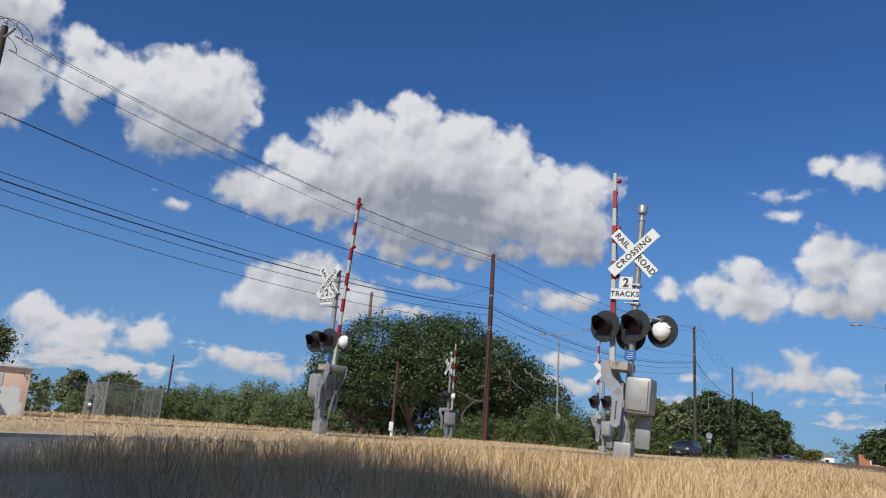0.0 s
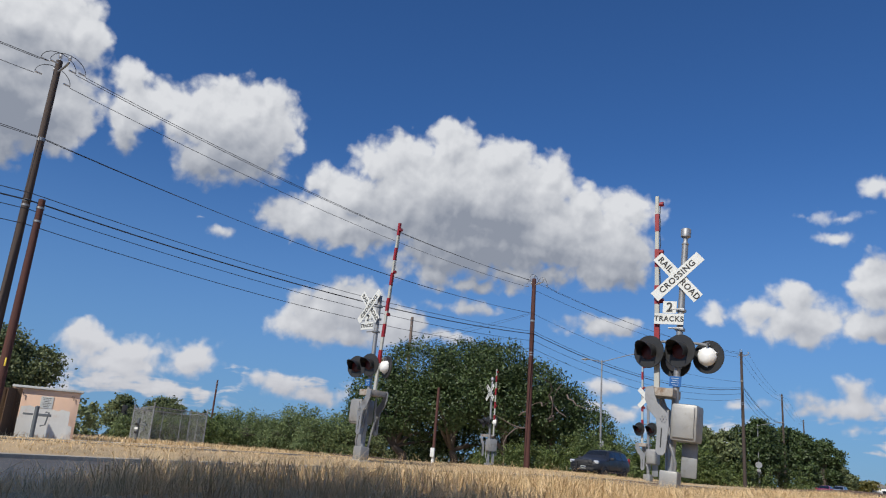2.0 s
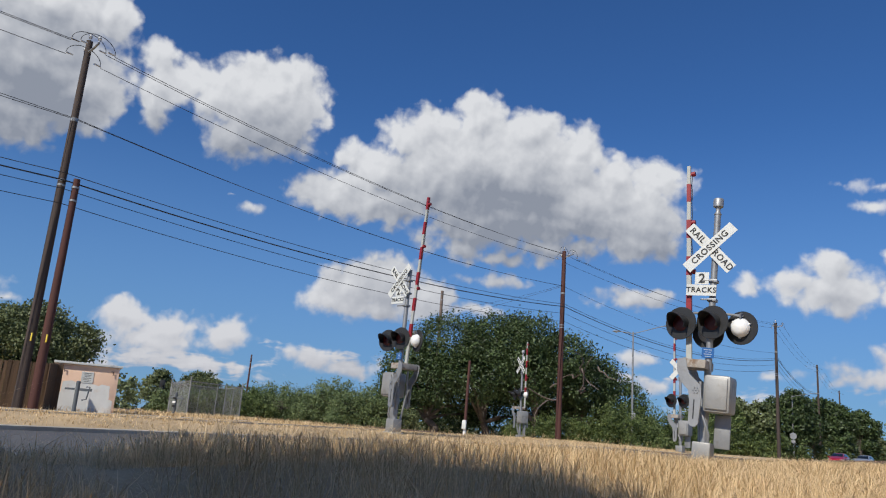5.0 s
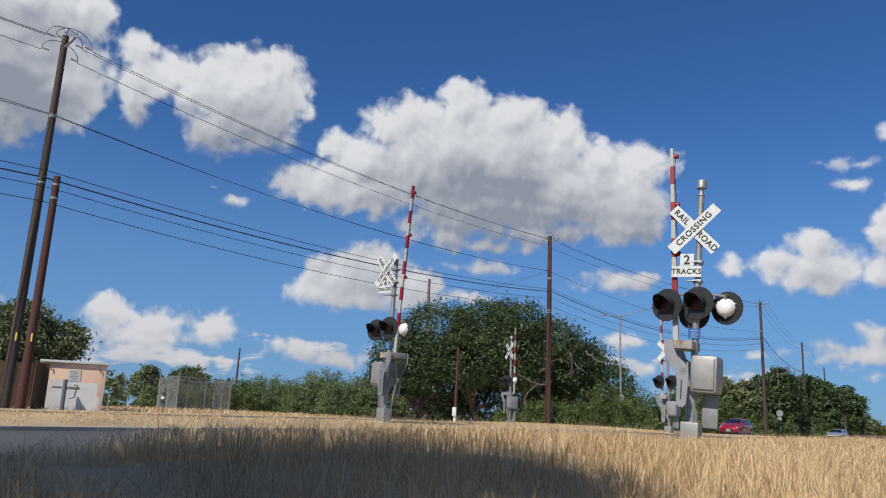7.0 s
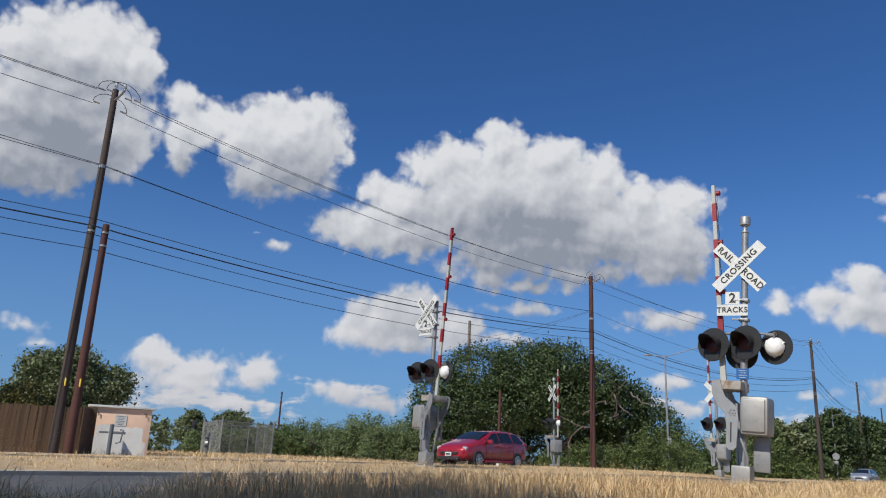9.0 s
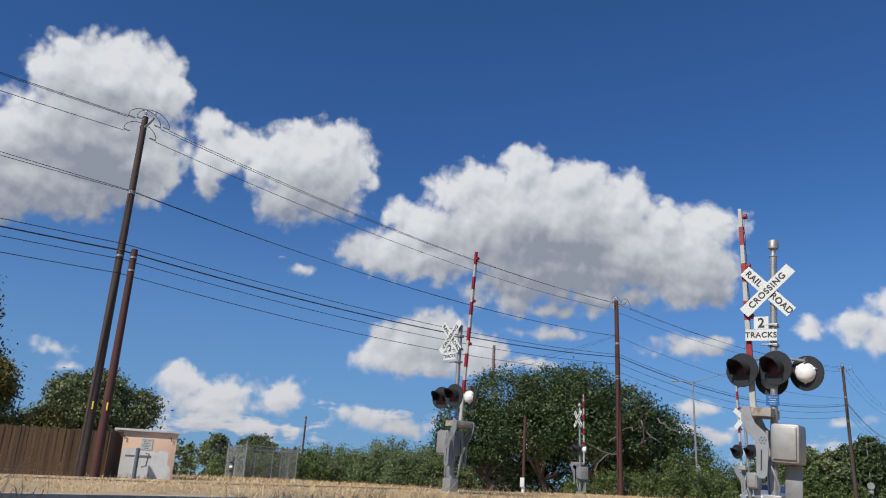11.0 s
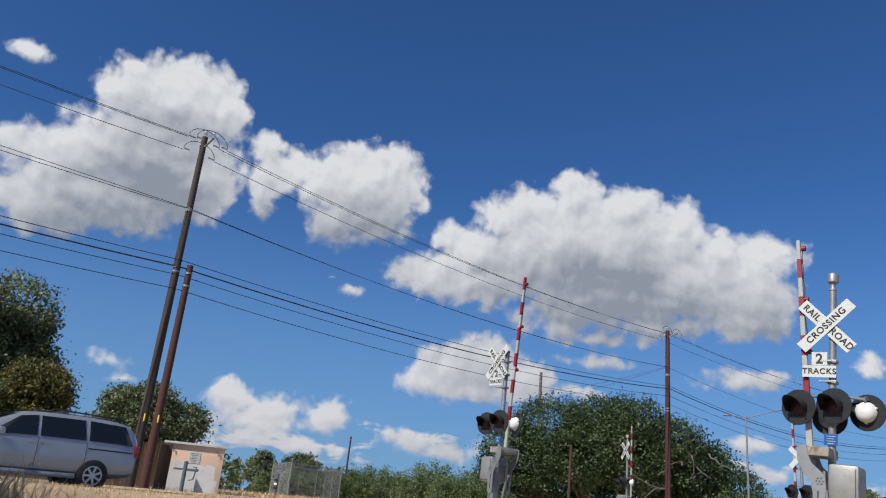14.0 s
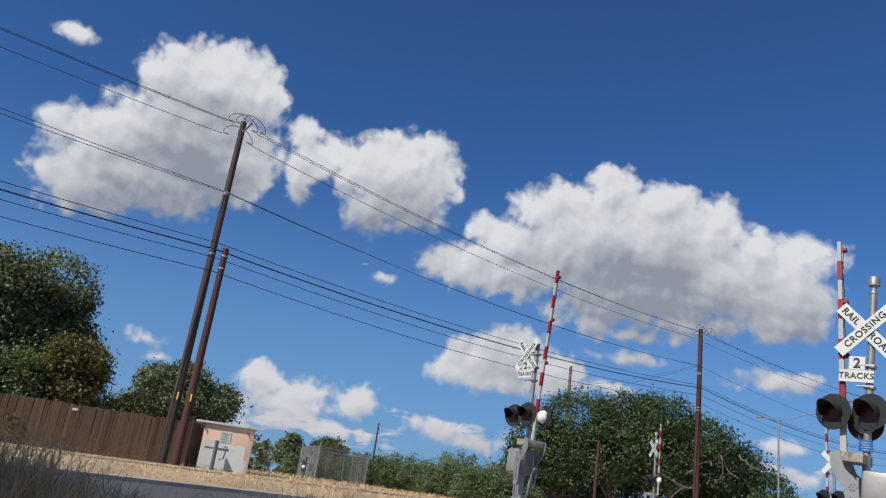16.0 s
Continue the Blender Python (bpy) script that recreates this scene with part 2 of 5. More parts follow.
POLE_DARK = material("creosoted_pole", (0.062, 0.045, 0.038), 0.85, 0.0, 0.4, 2.2, 0.5, 26.0, stretch=(3, 3, 0.25))
POLE_RED = material("red_brown_pole", (0.082, 0.032, 0.026), 0.85, 0.0, 0.4, 2.2, 0.5, 26.0, stretch=(3, 3, 0.25))
POLE_GREY = material("grey_weathered_pole", (0.17, 0.13, 0.11), 0.9, 0.0, 0.35, 2.2, 0.4, 26.0, stretch=(3, 3, 0.25))
BARK = material("oak_bark", (0.11, 0.09, 0.075), 0.95, 0.0, 0.4, 3.0, 0.6, 20.0)
CABLE = material("black_cable", (0.02, 0.02, 0.022), 0.6, 0.0, 0.1, 2.0, 0.0)
PORCELAIN = material("grey_insulator", (0.5, 0.52, 0.54), 0.25, 0.0, 0.1, 5.0, 0.0)
FENCEWOOD = material("brown_stained_cedar", (0.115, 0.07, 0.04), 0.85, 0.0, 0.4, 1.4, 0.4, 22.0, each=0.5, stain=(0.075, 0.048, 0.03, 1), stretch=(4, 4, 0.5))
CONCRETE = material("pale_concrete", (0.42, 0.39, 0.34), 0.9, 0.0, 0.2, 0.9, 0.2, 30.0, stain=(0.33, 0.3, 0.26, 1))
ASPHALT = material("worn_asphalt", (0.085, 0.085, 0.09), 0.85, 0.0, 0.25, 0.6, 0.3, 70.0, stain=(0.06, 0.06, 0.065, 1))
MARKING = material("faded_road_paint", (0.6, 0.6, 0.56), 0.7, 0.0, 0.2, 5.0, 0.05)
STEEL = material("rail_steel", (0.16, 0.12, 0.1), 0.55, 0.6, 0.25, 5.0, 0.1)
BALLAST = material("grey_ballast", (0.3, 0.27, 0.24), 0.95, 0.0, 0.5, 6.0, 1.0, 24.0)
PEACH = material("peach_stucco", (0.85, 0.59, 0.43), 0.8, 0.0, 0.1, 1.5, 0.2, 50.0)
PATCH = material("pale_grey_overpaint", (0.74, 0.74, 0.71), 0.75, 0.0, 0.12, 2.0, 0.1, 40.0, stain=(0.68, 0.62, 0.55, 1))
GREYPAINT = material("grey_painted_steel", (0.13, 0.145, 0.155), 0.5, 0.3, 0.15, 3.0, 0.05)
YELLOW = material("yellow_tag", (0.75, 0.55, 0.05), 0.5, 0.0, 0.1, 6.0, 0.0)
GROUND = material("dry_turf", (0.46, 0.34, 0.2), 0.95, 0.0, 0.45, 0.7, 0.8, 26.0, stain=(0.34, 0.255, 0.15, 1))
STRAW = leaf_material("dry_grass_blades", (0.5, 0.35, 0.17), (0.92, 0.71, 0.42), 0.22)
OAK = leaf_material("live_oak_leaves", (0.02, 0.038, 0.012), (0.1, 0.15, 0.05), 0.2)
GREEN = leaf_material("scrub_leaves", (0.05, 0.085, 0.024), (0.18, 0.23, 0.07), 0.25)
PALE = leaf_material("mesquite_leaves", (0.08, 0.12, 0.045), (0.22, 0.28, 0.115), 0.25)
OLIVE = leaf_material("turning_leaves", (0.05, 0.065, 0.015), (0.24, 0.2, 0.05), 0.25)
DULL = leaf_material("grey_green_leaves", (0.058, 0.084, 0.036), (0.2, 0.235, 0.1), 0.2)
TYRE = material("tyre_rubber", (0.022, 0.022, 0.023), 0.85, 0.0, 0.2, 8.0, 0.1)
RIM = material("silver_alloy", (0.55, 0.56, 0.57), 0.35, 0.7, 0.08, 6.0, 0.0)
DARKRIM = material("dark_alloy", (0.07, 0.07, 0.075), 0.4, 0.6, 0.1, 6.0, 0.0)
TRIM = material("black_plastic_trim", (0.025, 0.025, 0.027), 0.6, 0.0, 0.15, 5.0, 0.02)
WINDOW = glass_material("tinted_car_glass", (0.012, 0.014, 0.016))
HEADLAMP = material("clear_headlamp", (0.62, 0.64, 0.66), 0.12, 0.3, 0.1, 10.0, 0.0, coat=1.0)
TAIL = material("red_tail_lamp", (0.3, 0.01, 0.012), 0.2, 0.0, 0.1, 8.0, 0.0, coat=0.6)
CHROME = material("bright_chrome", (0.7, 0.7, 0.72), 0.2, 1.0, 0.05, 5.0, 0.0)
BRICK = material("orange_brick", (0.35, 0.16, 0.09), 0.85, 0.0, 0.25, 1.0, 0.2, 20.0)
ROOFING = material("grey_shingle", (0.2, 0.19, 0.18), 0.9, 0.0, 0.2, 1.0, 0.2, 20.0)


# ---- building words ----
def mesh_of(name, bm, mat, smooth=False):
    me = bpy.data.meshes.new(name)
    bmesh.ops.recalc_face_normals(bm, faces=bm.faces)
    bm.to_mesh(me)
    bm.free()
    me.materials.append(mat)
    if smooth:
        me.shade_smooth()
        me.set_sharp_from_angle(angle=radians(38))
    return me


def part(name, bm, mat, parent, label="", smooth=True):
    ob = new(name, mesh_of(name, bm, mat, smooth))
    ob.parent = parent
    return tagged(ob, label)


def thing(name, m, label, category, group="", kind=""):
    ob = new(name)
    ob.matrix_world = m
    return tagged(ob, label, category, group, kind)


def box(x, y, z, sx, sy, sz, bevel=0.0, m=None, bm=None):
    """A block centred at x, y with its base at z."""
    bm = bm or bmesh.new()
    fresh = bmesh.ops.create_cube(bm, size=1, matrix=(m or Matrix()) @ Matrix.Translation((x, y, z + sz / 2)) @ Matrix.Diagonal((sx, sy, sz, 1)))["verts"]
    if bevel:
        edges = list({e for v in fresh for e in v.link_edges})
        bmesh.ops.bevel(bm, geom=edges, offset=bevel, segments=2, affect="EDGES", profile=0.6)
    return bm


def rod(p, q, r0, r1=None, n=10, bm=None):
    """A tapered round bar from p to q."""
    bm = bm or bmesh.new()
    p, q = Vector(p), Vector(q)
    m = Matrix.Translation((p + q) / 2) @ (q - p).to_track_quat("Z", "Y").to_matrix().to_4x4()
    bmesh.ops.create_cone(bm, segments=n, radius1=r0, radius2=r0 if r1 is None else r1, depth=(q - p).length, cap_ends=True, matrix=m)
    return bm


def pipe(points, r, n=8, bm=None):
    bm = bm or bmesh.new()
    pts = [Vector(p) for p in points]
    rings = []
    for i, p in enumerate(pts):
        way = (pts[min(i + 1, len(pts) - 1)] - pts[max(i - 1, 0)]).normalized()
        side = way.cross(Vector((0, 0.31, 0.95)) if abs(way.z) < 0.9 else Vector((1, 0, 0))).normalized()
        up = side.cross(way)
        rad = r[i] if isinstance(r, (list, tuple)) else r
        rings.append([bm.verts.new(p + rad * (math.cos(a) * side + math.sin(a) * up)) for a in (2 * math.pi * j / n for j in range(n))])
    for a, b in zip(rings, rings[1:]):
        for j in range(n):
            bm.faces.new((a[j], a[(j + 1) % n], b[(j + 1) % n], b[j]))
    bm.faces.new(rings[0][::-1])
    bm.faces.new(rings[-1])
    return bm


def lathe(profile, n=20, m=None, bm=None):
    """Turned form: profile of (radius, height) about z, placed by m."""
    bm = bm or bmesh.new()
    m = m or Matrix()
    rings = [[bm.verts.new(m @ Vector((max(r, 1e-4) * math.cos(2 * math.pi * j / n), max(r, 1e-4) * math.sin(2 * math.pi * j / n), h))) for j in range(n)] for r, h in profile]
    for a, b in zip(rings, rings[1:]):
        for j in range(n):
            bm.faces.new((a[j], a[(j + 1) % n], b[(j + 1) % n], b[j]))
    bm.faces.new(rings[0][::-1])
    bm.faces.new(rings[-1])
    return bm


def slab(outline, y0, y1, bevel=0.0):
    """A plate: outline of (x, z), from y0 to y1."""
    bm = bmesh.new()
    f = bm.faces.new([bm.verts.new((x, y0, z)) for x, z in outline])
    up = bmesh.ops.extrude_face_region(bm, geom=[f])["geom"]
    bmesh.ops.translate(bm, vec=(0, y1 - y0, 0), verts=[g for g in up if isinstance(g, bmesh.types.BMVert)])
    if bevel:
        bmesh.ops.bevel(bm, geom=list(bm.edges), offset=bevel, segments=1, affect="EDGES")
    return bm


def sheet(rows, cols, fn, thick=0.0):
    """A grid surface fn(i, j) -> point; with thickness it gets a lower side and edges."""
    verts = [fn(i, j) for i in range(rows + 1) for j in range(cols + 1)]
    w = cols + 1
    faces = [(i * w + j, i * w + j + 1, (i + 1) * w + j + 1, (i + 1) * w + j) for i in range(rows) for j in range(cols)]
    if thick:
        n = len(verts)
        verts += [(x, y, z - thick) for x, y, z in verts]
        faces += [tuple(n + a for a in f[::-1]) for f in faces]
        rim = [j for j in range(w)] + [i * w + cols for i in range(1, rows + 1)] + [rows * w + j for j in range(cols - 1, -1, -1)] + [i * w for i in range(rows - 1, 0, -1)]
        faces += [(a, a + n, b + n, b) for a, b in zip(rim, rim[1:] + rim[:1])]
    return verts, faces


def from_data(name, verts, faces, mat, smooth=False):
    me = bpy.data.meshes.new(name)
    me.from_pydata(verts, [], faces)
    me.materials.append(mat)
    if smooth:
        me.shade_smooth()
    return me


def letters(text, size, mat, parent, m, depth=0.003):
    """Raised lettering in the built-in font, centred on m, read from -y."""
    cu = bpy.data.curves.new("lettering", "FONT")
    cu.body, cu.size, cu.extrude, cu.align_x, cu.align_y, cu.space_character, cu.offset = text, size, depth, "CENTER", "CENTER", 1.12, size * 0.018
    ob = new("lettering_source", cu)
    bpy.context.view_layer.update()
    me = bpy.data.meshes.new_from_object(ob.evaluated_get(bpy.context.evaluated_depsgraph_get()))
    bpy.data.objects.remove(ob)
    me.materials.clear()
    me.materials.append(mat)
    me.transform(m @ pose(0, 0, 0, 90, 0, 0))
    out = new("lettering", me)
    out.parent = parent
    return tagged(out, "black capital lettering")

# ---- ground, road, median ----
def reach(n, near, far):
    """Steps that are fine near the middle and grow to the horizon."""
    return [math.copysign(near * abs(i) + (far - near * n) * (abs(i) / n) ** 4, i) for i in range(-n, n + 1)]


def ground():
    ax = reach(60, 0.9, 2600)

    def at(i, j):
        x, y = ax[i], ax[j] + 20
        return x, y, lie(x, y) - 0.02
    v, f = sheet(120, 120, at)
    tagged(new("ground", from_data("ground", v, f, GROUND, True)), "dry straw-coloured turf running to the horizon", "ground", kind="structure")


def strip(name, v0, v1, lift, mat, label, category, thick, u0=-90.0, u1=260.0, n=110, crown=0.0):
    """A band along the road that follows the land."""
    def at(i, j):
        u = u0 + (u1 - u0) * i / n
        x, y = plan(u, v0 + (v1 - v0) * j / 4)
        return x, y, lie(x, y) + lift + (crown * math.sin(math.pi * j / 4) if crown else 0.0)
    v, f = sheet(n, 4, at, thick)
    return tagged(new(name, from_data(name, v, f, mat)), label, category, kind="structure")


def dashes(name, v, lift, mat, label, length, gap, u0=-60, u1=200):
    verts, faces = [], []
    u = u0
    while u < u1:
        for i in range(4):
            for w in (-0.055, 0.055):
                x, y = plan(u + length * i / 3, v + w)
                verts.append((x, y, lie(x, y) + lift))
        n = len(verts) - 8
        faces += [(n + 2 * i, n + 2 * i + 1, n + 2 * i + 3, n + 2 * i + 2) for i in range(3)]
        u += length + gap
    tagged(new(name, from_data(name, verts, faces, mat)), label, "road marking", kind="structure")


ground()
strip("road_near", 5.9, 13.0, 0.004, ASPHALT, "worn grey asphalt carriageway beside the verge", "road", 0.06)
strip("road_far", 18.3, 25.0, 0.03, ASPHALT, "worn grey asphalt carriageway past the median", "road", 0.08)
strip("kerb_near", 5.6, 5.896, 0.07, CONCRETE, "low pale concrete kerb at the verge", "kerb", 0.2)
strip("kerb_median_near", 13.004, 13.3, 0.07, CONCRETE, "low pale concrete kerb of the median", "kerb", 0.2)
strip("kerb_median_far", 18.0, 18.296, 0.07, CONCRETE, "low pale concrete kerb of the median", "kerb", 0.2)
strip("kerb_far", 25.004, 25.3, 0.07, CONCRETE, "low pale concrete kerb on the far side", "kerb", 0.22)
strip("median", 13.304, 17.996, 0.06, GROUND, "dry grass median between the carriageways", "median", 0.15, crown=0.14)
strip("verge_far", 25.304, 27.6, 0.065, GROUND, "dry grass verge past the road", "verge", 0.15)
strip("footpath", 27.604, 29.2, 0.075, CONCRETE, "pale concrete footpath along the far verge", "footpath", 0.16, u1=23.0, n=60)
dashes("lane_line", 9.4, 0.012, MARKING, "faded white lane dashes", 3.0, 9.0)
dashes("edge_line", 6.35, 0.012, MARKING, "faded white edge line", 5.0, 0.01)
dashes("far_lane_line", 21.6, 0.038, MARKING, "faded white lane dashes", 3.0, 9.0)


# ---- railway: two skewed tracks ----
def track_point(along, across):
    u, v = 27.0 + 0.27 * along + across, along
    return plan(u, v)


def railway(offset):
    top = 0.05
    bed = [track_point(a, offset + w) for a in (-60, 4.9) for w in (-1.5, 1.5)]
    for k, (a0, a1) in enumerate(((-60.0, 4.0), (30.0, 260.0))):
        def at(i, j):
            x, y = track_point(a0 + (a1 - a0) * i / 40, offset + (-1.9, -1.2, 1.2, 1.9)[j])
            return x, y, lie(x, y) + (-0.08, top, top, -0.08)[j]
        v, f = sheet(40, 3, at, 0.1)
        tagged(new("track_bed", from_data("track_bed", v, f, BALLAST)), "grey stone ballast under the rails", "track bed", kind="structure")
    t = thing("railway_track", Matrix(), "rusty steel rails of a railway track over the road", "railway track", "pair of tracks")
    for w in (-0.72, 0.72):
        bm = bmesh.new()
        for side in (-0.035, 0.035):
            pts = []
            for i in range(81):
                x, y = track_point(-60 + 320 * i / 80, offset + w + side)
                u, v = uv(x, y)
                z = lie(x, y) + (0.045 if 5 < v < 26 else 0.2)
                pts.append((bm.verts.new((x, y, z)), bm.verts.new((x, y, z - 0.15))))
            if side < 0:
                left = pts
        for (a, b), (c, d), (e, f), (g, h) in zip(left, left[1:], pts, pts[1:]):
            bm.faces.new((a, c, g, e))
            bm.faces.new((a, b, d, c))
            bm.faces.new((e, g, h, f))
        part("rail", bm, STEEL, t, smooth=False)
    for span, (a0, a1) in enumerate(((5.4, 13.4), (17.8, 25.4))):
        bm = bmesh.new()
        for w in (-0.62, 0.62):
            pass
        pts = [bm.verts.new((*track_point(a, offset + w), lie(*track_point(a, offset + w)) + 0.05)) for a, w in ((a0, -0.62), (a1, -0.62), (a1, 0.62), (a0, 0.62))]
        f = bm.faces.new(pts)
        ex = bmesh.ops.extrude_face_region(bm, geom=[f])["geom"]
        bmesh.ops.translate(bm, vec=(0, 0, -0.1), verts=[g for g in ex if isinstance(g, bmesh.types.BMVert)])
        part("crossing_panel", bm, CONCRETE, t, smooth=False)


railway(0.0)
railway(4.6)

# ---- crossing signals ----
def signal_lamp(parent, x, y, z, away=False, yaw=0.0):
    """Round black target with a hooded red lamp; away: seen from behind, with its white housing."""
    spin = pose(x, y, z, 0, 0, yaw) @ pose(-x, -y, -z)
    turn = spin @ pose(x, y, z, 90, 0, 0)          # local z of the lathe points to -y
    disc = part("lamp_target", lathe([(0.0, -0.012), (0.32, -0.012), (0.326, 0.0), (0.32, 0.012), (0.0, 0.012)], 28, turn), BLACK, parent, "round black background disc")
    if away:
        part("lamp_housing", lathe([(0.17, 0.01), (0.185, 0.03), (0.18, 0.08), (0.15, 0.15), (0.09, 0.19), (0.0, 0.2)], 22, turn), WHITE, disc, "white domed lamp housing")
        for a in (0.4, 2.5, 4.7):
            part("latch", rod(spin @ Vector((x + 0.19 * math.cos(a), y - 0.02, z + 0.19 * math.sin(a))), spin @ Vector((x + 0.19 * math.cos(a), y - 0.07, z + 0.19 * math.sin(a))), 0.018, n=8), WHITE, disc)
    else:
        part("lens", lathe([(0.16, 0.012), (0.15, 0.03), (0.1, 0.05), (0.0, 0.058)], 20, turn), LENS, disc, "unlit dark red lens")
        bm = bmesh.new()
        out, n = [], 14
        for k, depth in enumerate((0.0, 0.4)):
            for r in (0.175, 0.168):
                out.append([bm.verts.new((x + r * math.cos(a), y - 0.012 - depth * (0.45 + 0.55 * max(0.0, math.sin(a))), z + r * math.sin(a) - 0.05 * k * depth))
                            for a in (math.pi * (-0.16 + 1.32 * j / n) for j in range(n + 1))])
        o0, i0, o1, i1 = out
        for a, b in ((o0, o1), (i1, i0), (o1, i1)):
            for j in range(n):
                bm.faces.new((a[j], a[j + 1], b[j + 1], b[j]))
        bm.transform(spin)
        part("visor", bm, BLACK, disc, "black hood over the lens")
        part("lamp_housing", lathe([(0.0, -0.16), (0.12, -0.15), (0.17, -0.08), (0.17, -0.012)], 18, turn), BLACK, disc)
    return disc


def crossing_signal(m, label, group, heights, side, gate, cap=True, flip=1, rear=True, writing=True, arm_tilt=0.0, shift=(0.0, 0.0), yaw=-12.0, tip=0.39, lamps=((-0.54, False), (0.06, False), (0.55, True))):
    """A level-crossing mast. It is read from -y. side: +1 mechanism to the right of the mast, -1 to the left; flip turns the lamps."""
    top, xb, sign, lamp, notice, beam, foot = heights
    t = thing("crossing_signal", m, label, "crossing signal", group)
    part("base", box(0, 0, -0.1, 0.42, 0.42, 0.16, 0.02), CONCRETE, t, "concrete footing")
    part("junction_box", box(0, -0.02, 0.06, 0.34, 0.32, foot, 0.03), ALU, t, "cast grey junction box")
    part("mast", rod((0, 0, 0.05), (0, 0, top - 0.3), 0.068, 0.062, 18), GALV, t, "galvanised steel mast")
    if cap:
        part("bell", lathe([(0.05, top - 0.36), (0.075, top - 0.33), (0.04, top - 0.26), (0.05, top - 0.2), (0.098, top - 0.17), (0.1, top - 0.02), (0.085, top), (0.0, top + 0.005)], 18), GALV, t, "weathered metal bell at the mast top")
    else:
        part("mast_cap", lathe([(0.07, top - 0.32), (0.07, top - 0.29), (0.0, top - 0.27)], 14), GALV, t)
    # crossbuck
    for k, (a, words) in enumerate(((45, ("CROSSING",)), (-45, ("RAIL", "ROAD")))):
        y = -0.11 - 0.022 * (1 - k)
        bm = box(0, 0, -0.115, 1.22, 0.008, 0.23, 0.003)
        place = pose(shift[0], y, xb, 0, -a, 0)
        bm.transform(place)
        blade = part("crossbuck_blade", bm, SIGNWHITE, t, "white crossbuck blade", smooth=False)
        if writing:
            for j, w in enumerate(words):
                off = 0.0 if len(words) == 1 else (-0.36, 0.36)[j]
                letters(w, 0.17, INK, blade, place @ pose(off, -0.008, 0))
    if sign:
        plate = part("track_count_plate", box(shift[1], -0.1, sign + 0.12, 0.27, 0.008, 0.24, 0.003), SIGNWHITE, t, "white plate with a figure", smooth=False)
        low = part("tracks_plate", box(shift[1], -0.11, sign - 0.11, 0.58, 0.008, 0.22, 0.003), SIGNWHITE, t, "white plate reading TRACKS", smooth=False)
        if writing:
            letters("2", 0.26, INK, plate, pose(shift[1], -0.108, sign + 0.23))
            letters("TRACKS", 0.145, INK, low, pose(shift[1], -0.118, sign))
    for z in (xb, sign + 0.2 if sign else xb - 0.4, sign - 0.18 if sign else xb - 0.5):
        bm = rod((0, -0.1, z), (0, 0.08, z), 0.018, n=8)
        rod((0, -0.09, z), (shift[1] if z < xb else shift[0], -0.095, z), 0.016, n=8, bm=bm) if min(shift) < 0 else None
        box(0, 0.0, z - 0.03, 0.17, 0.17, 0.06, 0.01, bm=bm)
        part("sign_clamp", bm, GALV, t)
    # lamps on their cross arm
    part("cross_arm", pipe([(-0.58, 0.03, lamp + 0.22), (-0.2, 0.03, lamp + 0.25), (0.2, 0.03, lamp + 0.25), (0.58, 0.03, lamp + 0.22)], 0.025), GALV, t, "grey pipe cross arm")
    for x, away in lamps:
        signal_lamp(t, x, -0.14 if not away else 0.1, lamp + (0.05 if abs(x) < 0.2 else 0.0), away, -14.0 if away else yaw)
        part("lamp_bracket", pipe([(x, 0.03, lamp + 0.26), (x, -0.06, lamp + 0.24), (x, -0.08 if not away else -0.04, lamp + 0.12)], 0.022), GALV, t)
    if rear:
        d = part("lamp_target", lathe([(0.0, -0.012), (0.3, -0.012), (0.3, 0.012), (0.0, 0.012)], 26, pose(-0.08, 0.14, lamp - 0.14, 90)), BLACK, t, "round black background disc")
        part("lamp_housing", lathe([(0.17, 0.012), (0.18, 0.06), (0.1, 0.12), (0.0, 0.13)], 18, pose(-0.08, 0.14, lamp - 0.14, 90)), GALV, d)
    if notice:
        pl = part("notice_plate", box(0.0, -0.085, notice - 0.1, 0.23, 0.006, 0.2, 0.002), BLUE, t, "small blue notice plate", smooth=False)
        bm = bmesh.new()
        for k in range(4):
            box(0.0, -0.09, notice + 0.055 - 0.042 * k, 0.15 - 0.04 * (k % 2), 0.003, 0.007, bm=bm)
        part("notice_line", bm, SIGNWHITE, pl, "unreadable white lines", smooth=False)
    # gate mechanism
    s = side
    bm = box(0.24 * s, 0.02, beam - 0.86, 0.5, 0.52, 0.7, 0.07)
    mech = part("mechanism_box", bm, ALU, t, "rounded cast aluminium gate mechanism box")
    part("mechanism_lid", box(0.24 * s, -0.245, beam - 0.8, 0.4, 0.05, 0.58, 0.02), ALU, mech)
    outline = [(-0.5, beam + 0.08), (-0.34, beam + 0.12), (-0.3, beam - 0.06), (-0.24, beam - 0.2), (-0.12, beam - 0.3), (-0.02, beam - 0.4), (-0.0, beam - 0.6),
               (-0.03, beam - 1.1), (-0.08, beam - 1.16), (-0.17, beam - 1.16), (-0.22, beam - 1.1), (-0.22, beam - 0.7), (-0.25, beam - 0.5), (-0.4, beam - 0.35), (-0.49, beam - 0.15)]
    for y0 in (-0.34, 0.3):
        pl = part("support_plate", slab([(x * s, z) for x, z in outline], y0, y0 + 0.03, 0.004), GALV, t, "curved galvanised gate support plate", smooth=False)
        bm = bmesh.new()
        for a in range(7):
            rr = 0.0 if a == 6 else 0.055
            px, pz = (-0.11 + rr * math.cos(a * 1.047)) * s, beam - 0.48 + rr * math.sin(a * 1.047)
            rod((px, y0 - 0.02, pz), (px, y0 + 0.0, pz), 0.014, n=6, bm=bm)
